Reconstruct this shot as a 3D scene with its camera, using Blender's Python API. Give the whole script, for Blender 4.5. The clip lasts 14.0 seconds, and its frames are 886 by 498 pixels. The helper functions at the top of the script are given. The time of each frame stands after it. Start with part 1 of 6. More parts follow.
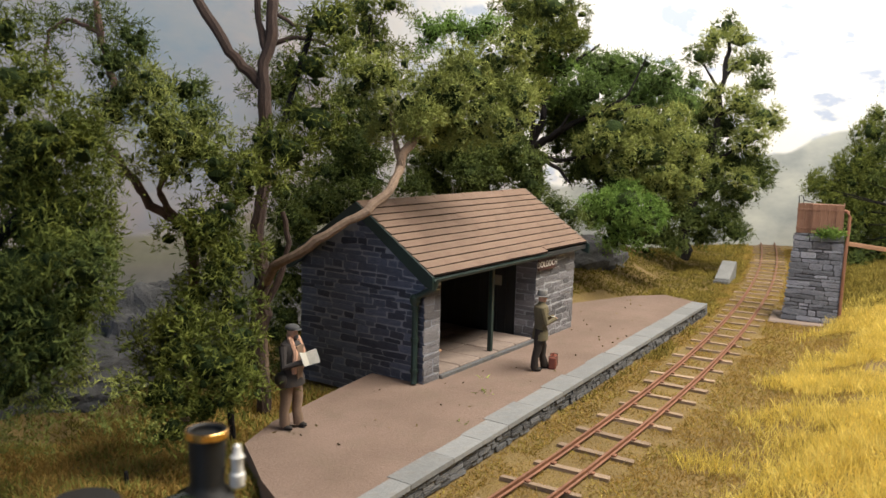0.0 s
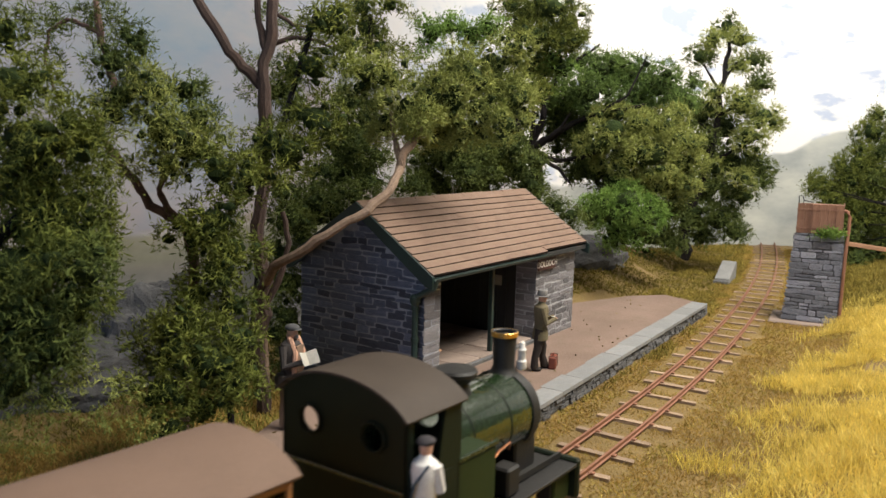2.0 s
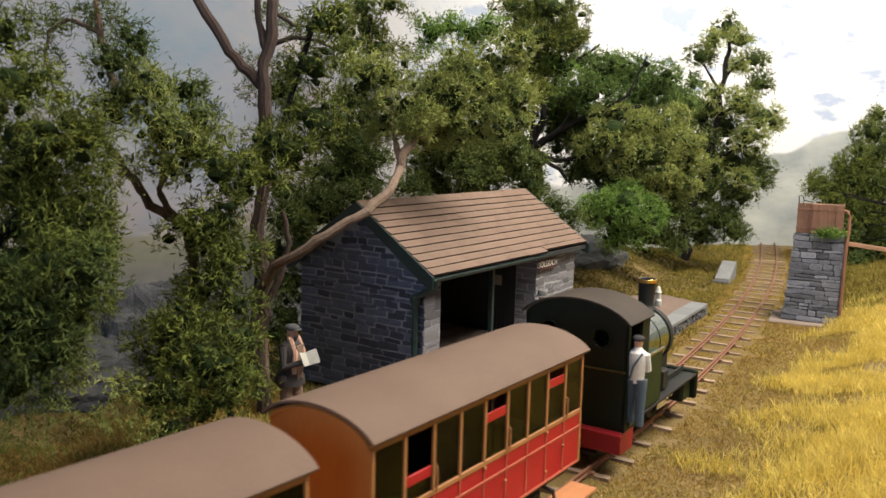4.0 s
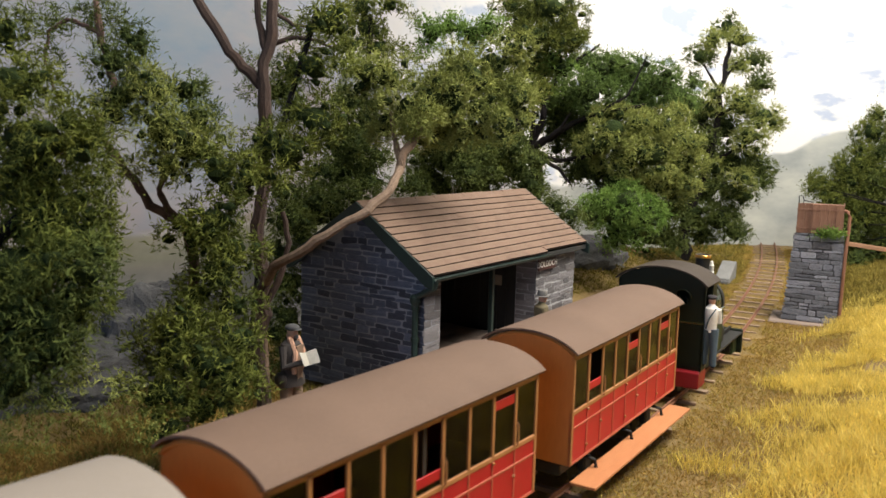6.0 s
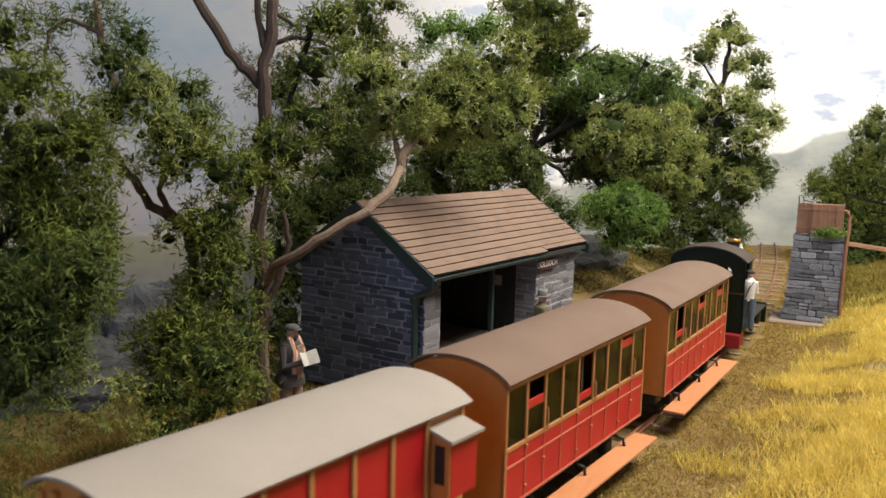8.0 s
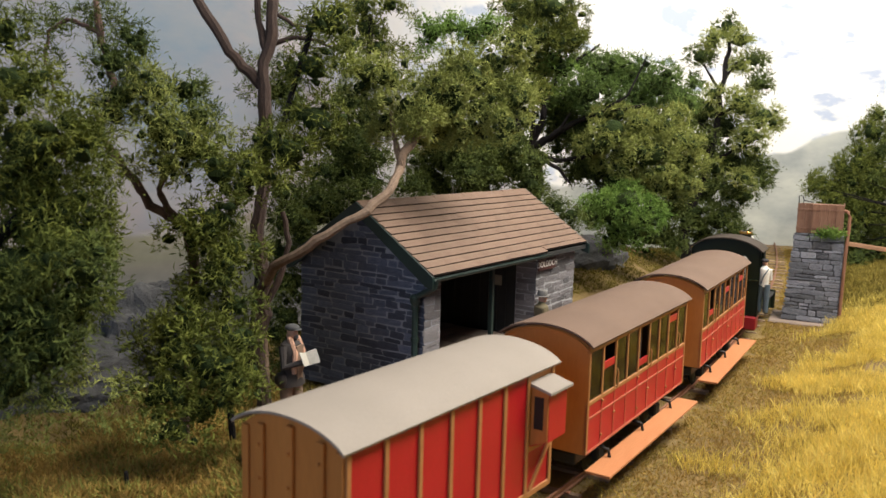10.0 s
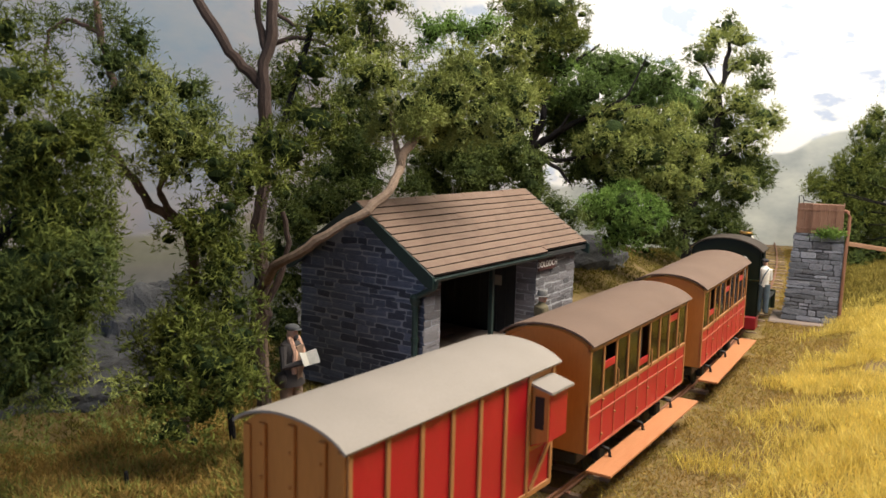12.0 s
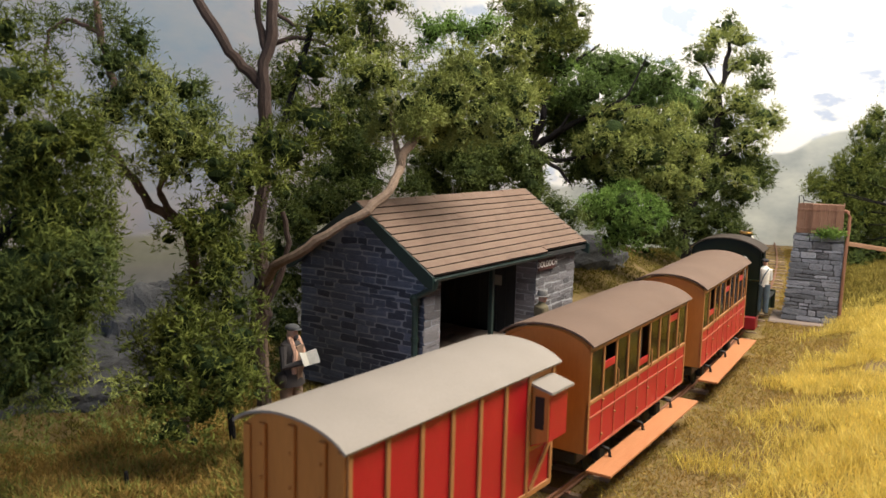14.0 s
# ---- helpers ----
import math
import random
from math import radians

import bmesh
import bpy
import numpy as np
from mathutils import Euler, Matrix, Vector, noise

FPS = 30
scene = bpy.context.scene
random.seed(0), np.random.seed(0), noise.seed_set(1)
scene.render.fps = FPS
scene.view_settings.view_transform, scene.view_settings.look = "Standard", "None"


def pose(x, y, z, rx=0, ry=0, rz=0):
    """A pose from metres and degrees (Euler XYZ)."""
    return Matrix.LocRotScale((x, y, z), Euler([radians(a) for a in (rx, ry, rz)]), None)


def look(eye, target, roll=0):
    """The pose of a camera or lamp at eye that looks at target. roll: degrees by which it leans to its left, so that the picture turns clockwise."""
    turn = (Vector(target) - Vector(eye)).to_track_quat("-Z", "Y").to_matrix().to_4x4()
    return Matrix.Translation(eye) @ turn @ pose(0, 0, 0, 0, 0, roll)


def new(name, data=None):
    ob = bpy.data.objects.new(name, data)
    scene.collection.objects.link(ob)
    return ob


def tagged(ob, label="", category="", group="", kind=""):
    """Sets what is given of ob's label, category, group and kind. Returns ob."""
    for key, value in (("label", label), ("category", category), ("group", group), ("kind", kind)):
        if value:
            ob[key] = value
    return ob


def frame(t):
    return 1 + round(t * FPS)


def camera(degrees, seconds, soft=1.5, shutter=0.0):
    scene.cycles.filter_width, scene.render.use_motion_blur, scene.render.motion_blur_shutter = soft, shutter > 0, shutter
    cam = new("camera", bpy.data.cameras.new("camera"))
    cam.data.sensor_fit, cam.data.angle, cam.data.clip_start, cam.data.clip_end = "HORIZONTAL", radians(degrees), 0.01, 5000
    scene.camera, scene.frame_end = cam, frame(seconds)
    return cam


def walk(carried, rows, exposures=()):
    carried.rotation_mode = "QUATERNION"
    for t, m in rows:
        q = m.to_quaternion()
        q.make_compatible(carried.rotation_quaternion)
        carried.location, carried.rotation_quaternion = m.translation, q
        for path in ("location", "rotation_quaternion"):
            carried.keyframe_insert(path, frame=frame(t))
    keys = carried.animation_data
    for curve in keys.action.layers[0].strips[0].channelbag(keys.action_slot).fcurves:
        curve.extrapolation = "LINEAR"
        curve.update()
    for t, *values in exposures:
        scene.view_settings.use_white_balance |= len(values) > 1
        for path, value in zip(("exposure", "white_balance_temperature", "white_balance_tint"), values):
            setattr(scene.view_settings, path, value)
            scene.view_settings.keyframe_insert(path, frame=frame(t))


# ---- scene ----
cam = camera(56.0, 14.0, shutter=0.5)

# One metre of the full-size railway is S metres on this 1:43 scale layout.
S = 0.023


def at(x, y, z, rx=0, ry=0, rz=0):
    """A pose on the layout, in full-size metres."""
    return pose(x * S, y * S, z * S, rx, ry, rz)


EYE = Vector((0, 0, 5.0))
YAW, PITCH, ROLL = radians(34.426), radians(7.669), 1.455
AIM = EYE + Vector((math.cos(YAW) * math.cos(PITCH), math.sin(YAW) * math.cos(PITCH), -math.sin(PITCH))) * 18
cam.data.dof.use_dof = True
cam.data.dof.focus_distance = 19.0 * S
cam.data.dof.aperture_fstop = 32
walk(cam, [(0.0, look(EYE * S, AIM * S, ROLL)), (14.0, look(EYE * S, AIM * S, ROLL))])

# ---- light ----
world = bpy.data.worlds.new("room_air")
scene.world = world
world.use_nodes = True
world.node_tree.nodes["Background"].inputs["Color"].default_value = (0.9, 0.93, 1.0, 1)
world.node_tree.nodes["Background"].inputs["Strength"].default_value = 0.35


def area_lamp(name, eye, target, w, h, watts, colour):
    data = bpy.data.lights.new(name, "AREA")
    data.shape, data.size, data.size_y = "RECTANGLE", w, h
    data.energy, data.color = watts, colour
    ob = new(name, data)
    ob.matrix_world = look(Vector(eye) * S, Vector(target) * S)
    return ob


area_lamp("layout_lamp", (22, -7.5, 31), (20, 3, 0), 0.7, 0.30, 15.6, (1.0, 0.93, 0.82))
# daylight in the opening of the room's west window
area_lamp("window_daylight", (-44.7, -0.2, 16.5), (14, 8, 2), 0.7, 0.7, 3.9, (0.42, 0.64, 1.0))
scene.view_settings.exposure = 0.0


# ---- materials ----
def ramp_between(nt, fac, a, b, lo=0.3, hi=0.7):
    r = nt.nodes.new("ShaderNodeValToRGB")
    r.color_ramp.elements[0].position, r.color_ramp.elements[1].position = lo, hi
    r.color_ramp.elements[0].color, r.color_ramp.elements[1].color = (*a, 1), (*b, 1)
    nt.links.new(fac, r.inputs["Fac"])
    return r.outputs["Color"]


def mixed(nt, fac, a, b, mode="MIX"):
    n = nt.nodes.new("ShaderNodeMix")
    n.data_type, n.blend_type = "RGBA", mode
    for sock, v in ((n.inputs["Factor"], fac), (n.inputs["A"], a), (n.inputs["B"], b)):
        if isinstance(v, (int, float)):
            sock.default_value = v
        elif isinstance(v, tuple):
            sock.default_value = (*v, 1)
        else:
            nt.links.new(v, sock)
    return n.outputs["Result"]


def noise_at(nt, coord, size, detail=4, stretch=(1, 1, 1), rough=0.6):
    m = nt.nodes.new("ShaderNodeMapping")
    m.inputs["Scale"].default_value = [1 / (size * S) * k for k in stretch]
    nt.links.new(coord, m.inputs["Vector"])
    n = nt.nodes.new("ShaderNodeTexNoise")
    n.inputs["Scale"].default_value, n.inputs["Detail"].default_value = 1.0, detail
    n.inputs["Roughness"].default_value = rough
    nt.links.new(m.outputs["Vector"], n.inputs["Vector"])
    return n.outputs["Fac"]


def material(name, dark, light, coarse=0.6, fine=0.05, rough=0.8, metal=0.0, bump=0.3, stretch=(1, 1, 1),
             stain=None, stain_amount=0.5, vary=0.0, island=0.0, coat=0.0, lo=0.3, hi=0.7, spec=0.5):
    """Two scales of colour, a fine relief, and optional stains; vary: by object, island: by loose piece."""
    m = bpy.data.materials.new(name)
    m.use_nodes = True
    nt = m.node_tree
    bsdf = nt.nodes["Principled BSDF"]
    co = nt.nodes.new("ShaderNodeTexCoord").outputs["Object"]
    big, small = noise_at(nt, co, coarse, 3, stretch), noise_at(nt, co, fine, 5, stretch)
    col = ramp_between(nt, big, dark, light, lo, hi)
    col = mixed(nt, 0.45, col, ramp_between(nt, small, dark, light, 0.32, 0.68))
    if stain:
        spots = ramp_between(nt, noise_at(nt, co, coarse * 0.45, 6, stretch, 0.7), (0, 0, 0), (1, 1, 1), 0.5, 0.68)
        k = nt.nodes.new("ShaderNodeMath")
        k.operation = "MULTIPLY"
        nt.links.new(spots, k.inputs[0])
        k.inputs[1].default_value = stain_amount
        col = mixed(nt, k.outputs[0], col, stain)
    if vary or island:
        src = nt.nodes.new("ShaderNodeObjectInfo").outputs["Random"] if vary else nt.nodes.new("ShaderNodeNewGeometry").outputs["Random Per Island"]
        v = vary or island
        hsv = nt.nodes.new("ShaderNodeHueSaturation")
        rng = nt.nodes.new("ShaderNodeMapRange")
        nt.links.new(src, rng.inputs["Value"])
        rng.inputs["To Min"].default_value, rng.inputs["To Max"].default_value = 1 - v, 1 + v
        nt.links.new(rng.outputs["Result"], hsv.inputs["Value"])
        nt.links.new(col, hsv.inputs["Color"])
        col = hsv.outputs["Color"]
    nt.links.new(col, bsdf.inputs["Base Color"])
    bsdf.inputs["Metallic"].default_value = metal
    bsdf.inputs["Coat Weight"].default_value = coat
    bsdf.inputs["Specular IOR Level"].default_value = spec
    rr = nt.nodes.new("ShaderNodeMapRange")
    nt.links.new(small, rr.inputs["Value"])
    rr.inputs["To Min"].default_value, rr.inputs["To Max"].default_value = max(rough - 0.12, 0.03), min(rough + 0.12, 1)
    nt.links.new(rr.outputs["Result"], bsdf.inputs["Roughness"])
    if bump:
        b = nt.nodes.new("ShaderNodeBump")
        b.inputs["Strength"].default_value, b.inputs["Distance"].default_value = bump, 0.04 * S
        nt.links.new(small, b.inputs["Height"])
        nt.links.new(b.outputs["Normal"], bsdf.inputs["Normal"])
    return m


def leaf_material(name, dark, light, through_light=0.0):
    """Ground-foam and fibre foliage: colour by piece and by clump."""
    m = material(name, dark, light, 0.55, 0.12, 0.85, island=0.22, bump=0, lo=0.38, hi=0.62)
    m.node_tree.nodes["Principled BSDF"].inputs["Specular IOR Level"].default_value = 0.2
    if through_light:
        # thin fibres let part of the light through
        nt = m.node_tree
        b = nt.nodes["Principled BSDF"]
        thin = nt.nodes.new("ShaderNodeBsdfTranslucent")
        mix = nt.nodes.new("ShaderNodeMixShader")
        mix.inputs[0].default_value = through_light
        nt.links.new(b.inputs["Base Color"].links[0].from_socket, thin.inputs["Color"])
        nt.links.new(b.outputs[0], mix.inputs[1])
        nt.links.new(thin.outputs[0], mix.inputs[2])
        nt.links.new(mix.outputs[0], nt.nodes["Material Output"].inputs["Surface"])
    return m


# gable stone and mortar carry shade and blue daylight in their colour
SLATE = material("shaded_blue_grey_stone", (0.06, 0.07, 0.108), (0.145, 0.163, 0.222), 0.35, 0.05, 0.8, bump=0.9, vary=0.5, stain=(0.14, 0.135, 0.15), stain_amount=0.35)
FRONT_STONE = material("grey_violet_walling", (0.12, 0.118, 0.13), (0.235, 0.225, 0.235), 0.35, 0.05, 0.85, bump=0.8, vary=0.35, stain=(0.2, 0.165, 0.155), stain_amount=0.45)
GABLE_MORTAR = material("shaded_blue_grey_mortar", (0.19, 0.2, 0.235), (0.33, 0.345, 0.385), 0.3, 0.04, 0.95, bump=0.5)
MORTAR = material("pale_mortar", (0.27, 0.275, 0.29), (0.44, 0.445, 0.46), 0.3, 0.04, 0.95, bump=0.5)
SLATE_EDGE = material("dark_slate_edge", (0.028, 0.015, 0.011), (0.055, 0.032, 0.024), 0.5, 0.05, 0.9, bump=0.1)
ROOF_SLATE = material("brown_card_slate", (0.155, 0.098, 0.07), (0.245, 0.161, 0.119), 1.2, 0.06, 0.85, bump=0.4, vary=0.07, stain=(0.17, 0.14, 0.095), stain_amount=0.4)
GREEN_PAINT = material("dark_green_paint", (0.006, 0.017, 0.015), (0.014, 0.034, 0.028), 0.7, 0.08, 0.5, bump=0.12)
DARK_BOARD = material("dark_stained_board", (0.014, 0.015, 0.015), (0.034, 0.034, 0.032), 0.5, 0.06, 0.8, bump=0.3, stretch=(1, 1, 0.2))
FLOOR_STONE = material("worn_flagstone", (0.18, 0.135, 0.11), (0.32, 0.25, 0.21), 0.45, 0.05, 0.85, bump=0.4, vary=0.15, stain=(0.13, 0.1, 0.085))
PLATFORM_DIRT = material("pinkish_brown_grit", (0.155, 0.105, 0.08), (0.25, 0.175, 0.14), 1.4, 0.05, 0.95, bump=0.5, stain=(0.16, 0.12, 0.085), stain_amount=0.5)
EDGE_STONE = material("pale_grey_slab", (0.18, 0.185, 0.19), (0.28, 0.285, 0.285), 0.7, 0.06, 0.85, bump=0.35, vary=0.14, stain=(0.22, 0.18, 0.14), stain_amount=0.4)
EDGE_WALL = material("dark_grey_walling", (0.07, 0.072, 0.078), (0.16, 0.16, 0.165), 0.4, 0.05, 0.9, bump=0.6, vary=0.35, stain=(0.16, 0.13, 0.07), stain_amount=0.35)
RUST = material("rusty_rail", (0.17, 0.075, 0.045), (0.32, 0.152, 0.092), 0.5, 0.05, 0.7, metal=0.2, bump=0.2)
SLEEPER = material("weathered_sleeper", (0.23, 0.155, 0.1), (0.42, 0.31, 0.215), 0.4, 0.05, 0.9, bump=0.4, stretch=(1, 0.25, 1), vary=0.25)
BARK = material("bare_twig_bark", (0.024, 0.014, 0.012), (0.078, 0.048, 0.038), 0.4, 0.07, 0.9, bump=0.8, stretch=(1, 1, 0.4))
BARK_RED = material("reddish_twig_bark", (0.075, 0.04, 0.032), (0.21, 0.13, 0.1), 0.4, 0.07, 0.9, bump=0.8, stretch=(1, 1, 0.4))
BARK_PALE = material("pale_twig_bark", (0.13, 0.085, 0.06), (0.28, 0.2, 0.145), 0.4, 0.07, 0.9, bump=0.8)
BARK_DARK = material("dark_bark", (0.006, 0.005, 0.006), (0.02, 0.017, 0.017), 0.5, 0.08, 0.9, bump=0.8, spec=0.2)
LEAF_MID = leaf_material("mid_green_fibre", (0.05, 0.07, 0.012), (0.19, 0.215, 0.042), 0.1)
# LEAF_LIT tones the lit oak top, LEAF_DARK also the shaded lower masses.
LEAF_LIT = leaf_material("lit_green_fibre", (0.06, 0.105, 0.025), (0.17, 0.25, 0.065), 0.12)
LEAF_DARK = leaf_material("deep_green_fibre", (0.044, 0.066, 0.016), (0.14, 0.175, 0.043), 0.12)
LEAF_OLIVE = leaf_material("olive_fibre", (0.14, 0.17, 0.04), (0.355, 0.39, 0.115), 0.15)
# near-black green for crown cores: the shade between sprigs, put into colour
CROWN_SHADE = material("dark_crown_shade", (0.015, 0.026, 0.009), (0.042, 0.062, 0.02), 0.3, 0.06, 0.95, bump=1.0, spec=0.1)
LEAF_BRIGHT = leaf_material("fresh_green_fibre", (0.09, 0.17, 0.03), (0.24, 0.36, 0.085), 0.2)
GOLD_GRASS = leaf_material("golden_static_grass", (0.7, 0.54, 0.1), (0.93, 0.79, 0.25), 0.5)
TOWER_MORTAR = material("dark_grey_mortar", (0.035, 0.036, 0.043), (0.085, 0.087, 0.096), 0.3, 0.04, 0.95, bump=0.5)
AMBER_GRASS = leaf_material("amber_static_grass", (0.55, 0.41, 0.09), (0.8, 0.64, 0.19), 0.5)
DRY_GRASS = leaf_material("dry_short_grass", (0.29, 0.185, 0.05), (0.46, 0.31, 0.085), 0.3)
OLIVE_GRASS = leaf_material("olive_gold_grass", (0.24, 0.19, 0.04), (0.4, 0.315, 0.072))
RUSTY_GROWTH = leaf_material("rusty_fibre_growth", (0.28, 0.18, 0.05), (0.46, 0.31, 0.09), 0.3)
MOSS_GROWTH = leaf_material("mossy_fibre_growth", (0.18, 0.19, 0.04), (0.36, 0.35, 0.09), 0.3)
# grass with the shade of the trees put into its colour
SHADE_GRASS = leaf_material("shaded_olive_grass", (0.12, 0.1, 0.02), (0.26, 0.21, 0.045))
CRIMSON = material("crimson_coach_paint", (0.36, 0.006, 0.012), (0.46, 0.013, 0.02), 0.8, 0.07, 0.4, bump=0.06)
TEAK = material("ochre_brown_paint", (0.4, 0.148, 0.034), (0.53, 0.21, 0.052), 0.8, 0.06, 0.5, bump=0.12, stretch=(1, 1, 0.3))
TEAK_TRIM = material("light_brown_beading", (0.34, 0.145, 0.048), (0.43, 0.195, 0.072), 0.6, 0.05, 0.5, bump=0.1)
# near-black brown inside, so that the windows look dark
COACH_INSIDE = material("dark_vehicle_interior", (0.022, 0.014, 0.01), (0.045, 0.03, 0.02), 0.5, 0.06, 0.8, bump=0.1)
STEP_BOARD = material("orange_footboard_wood", (0.42, 0.16, 0.06), (0.52, 0.22, 0.09), 0.7, 0.06, 0.6, bump=0.2, stretch=(0.2, 1, 1))
ROOF_BROWN = material("brown_coach_roof", (0.14, 0.092, 0.068), (0.185, 0.122, 0.09), 1.2, 0.035, 0.8, bump=0.15, spec=0.3)
ROOF_PALE = material("pale_grey_van_roof", (0.265, 0.235, 0.205), (0.32, 0.28, 0.245), 1.2, 0.035, 0.75, bump=0.12, spec=0.3)
BLACK_IRON = material("black_iron", (0.005, 0.005, 0.005), (0.013, 0.012, 0.011), 0.5, 0.05, 0.6, bump=0.1)
LOCO_GREEN = material("deep_bronze_green_paint", (0.006, 0.017, 0.005), (0.012, 0.026, 0.008), 0.8, 0.06, 0.26, bump=0.01, coat=1.0)
TANK_GREEN = material("satin_green_tank_paint", (0.012, 0.024, 0.007), (0.02, 0.034, 0.011), 0.8, 0.06, 0.5, bump=0.04, spec=0.25)
LOCO_DARK = material("dark_green_cab_paint", (0.005, 0.009, 0.005), (0.01, 0.016, 0.008), 0.8, 0.06, 0.5, bump=0.06, spec=0.2)
CAB_ROOF = material("dark_grey_cab_roof", (0.034, 0.025, 0.019), (0.06, 0.045, 0.034), 0.8, 0.05, 0.65, bump=0.1, spec=0.25)
COPPER = material("dull_copper_pipe", (0.4, 0.17, 0.08), (0.55, 0.25, 0.13), 0.4, 0.05, 0.45, metal=1.0, bump=0.05)
BEADING = material("pinkish_red_beading", (0.42, 0.09, 0.05), (0.52, 0.14, 0.08), 0.5, 0.05, 0.5, bump=0.05)
ROCK = material("painted_grey_rock", (0.035, 0.036, 0.039), (0.1, 0.1, 0.104), 1.3, 0.1, 0.9, bump=1.0, stain=(0.17, 0.165, 0.16), stain_amount=0.4)
BRASS = material("polished_copper_rim", (0.75, 0.42, 0.12), (0.9, 0.6, 0.22), 0.5, 0.06, 0.3, metal=1.0, bump=0.05)
STEEL = material("bare_steel", (0.35, 0.34, 0.33), (0.5, 0.49, 0.47), 0.5, 0.06, 0.35, metal=1.0, bump=0.05)
RED_BEAM = material("red_buffer_beam", (0.22, 0.006, 0.012), (0.3, 0.01, 0.018), 0.6, 0.06, 0.4, bump=0.05)
WHITE_PAINT = material("off_white_paint", (0.7, 0.68, 0.64), (0.82, 0.8, 0.76), 0.5, 0.05, 0.5, bump=0.1)
TANK_WOOD = material("weathered_red_brown_planks", (0.15, 0.07, 0.045), (0.31, 0.17, 0.115), 0.5, 0.06, 0.85, bump=0.5, stretch=(3, 3, 0.3), vary=0.18)
TROUGH_WOOD = material("fresh_orange_timber", (0.36, 0.2, 0.12), (0.47, 0.28, 0.17), 0.5, 0.06, 0.8, bump=0.2)
PALE_CONCRETE = material("pale_concrete", (0.17, 0.175, 0.175), (0.27, 0.27, 0.265), 0.5, 0.05, 0.9, bump=0.3)


def glass_material(name, tint):
    m = bpy.data.materials.new(name)
    m.use_nodes = True
    b = m.node_tree.nodes["Principled BSDF"]
    b.inputs["Base Color"].default_value = (*tint, 1)
    b.inputs["Transmission Weight"].default_value = 1.0
    b.inputs["Roughness"].default_value = 0.05
    b.inputs["IOR"].default_value = 1.25
    return m


GLASS = glass_material("window_glazing", (0.14, 0.155, 0.16))


# ---- building helpers: all sizes in full-size metres ----
def mesh_from(bm, name, mats):
    bmesh.ops.scale(bm, vec=(S, S, S), verts=bm.verts)
    me = bpy.data.meshes.new(name)
    bm.to_mesh(me)
    bm.free()
    for m in (mats if isinstance(mats, (list, tuple)) else [mats]):
        me.materials.append(m)
    return me


def smooth(me, angle=35):
    me.shade_smooth()
    me.set_sharp_from_angle(angle=radians(angle))
    return me


def part(name, bm, mats, parent=None, label="", m=None, soft=False):
    """One mesh object from a bmesh in full-size metres, under a thing or a part."""
    me = mesh_from(bm, name, mats)
    if soft:
        smooth(me)
    ob = new(name, me)
    if parent:
        ob.parent = parent
    if m:
        ob.matrix_basis = m
    return tagged(ob, label)


def thing(name, m, label, category, group="", kind=""):
    ob = new(name)
    ob.empty_display_size = 0.01
    ob.matrix_basis = m
    return tagged(ob, label, category, group, kind)


def box(bm, x0, x1, y0, y1, z0, z1, bevel=0.0, mat=0):
    r = bmesh.ops.create_cube(bm, size=1)
    vs = r["verts"]
    for v in vs:
        v.co = Vector(((x0 + x1) / 2 + v.co.x * (x1 - x0), (y0 + y1) / 2 + v.co.y * (y1 - y0), (z0 + z1) / 2 + v.co.z * (z1 - z0)))
    fs = {f for v in vs for f in v.link_faces}
    if bevel:
        es = list({e for v in vs for e in v.link_edges})
        out = bmesh.ops.bevel(bm, geom=es, offset=bevel, segments=1, affect="EDGES")
        fs = set(out["faces"]) | {f for f in fs if f.is_valid}
    for f in fs:
        if f.is_valid:
            f.material_index = mat
    return bm


def boxed(x0, x1, y0, y1, z0, z1, bevel=0.0):
    return box(bmesh.new(), x0, x1, y0, y1, z0, z1, bevel)


def prism(bm, outline, a, b, axis="y", mat=0):
    """A closed outline (u, v) drawn out from a to b along an axis."""
    def put(u, v, w):
        return {"x": (w, u, v), "y": (u, w, v), "z": (u, v, w)}[axis]
    p = [bm.verts.new(put(u, v, a)) for u, v in outline]
    q = [bm.verts.new(put(u, v, b)) for u, v in outline]
    fs = [bm.faces.new(p), bm.faces.new(q)]
    n = len(p)
    for i in range(n):
        fs.append(bm.faces.new((p[i], p[(i + 1) % n], q[(i + 1) % n], q[i])))
    for f in fs:
        f.material_index = mat
    bmesh.ops.recalc_face_normals(bm, faces=fs)
    return bm


def turned(bm, profile, m=Matrix(), n=20, mat=0, caps=True):
    """A body of rotation about z: profile of (radius, z)."""
    rings = [[bm.verts.new(m @ Vector((r * math.cos(2 * math.pi * i / n), r * math.sin(2 * math.pi * i / n), z))) for i in range(n)] for r, z in profile]
    fs = []
    for a, b in zip(rings, rings[1:]):
        for i in range(n):
            fs.append(bm.faces.new((a[i], a[(i + 1) % n], b[(i + 1) % n], b[i])))
    if caps:
        fs += [bm.faces.new(rings[0]), bm.faces.new(rings[-1])]
    for f in fs:
        f.material_index = mat
    bmesh.ops.recalc_face_normals(bm, faces=fs)
    return bm


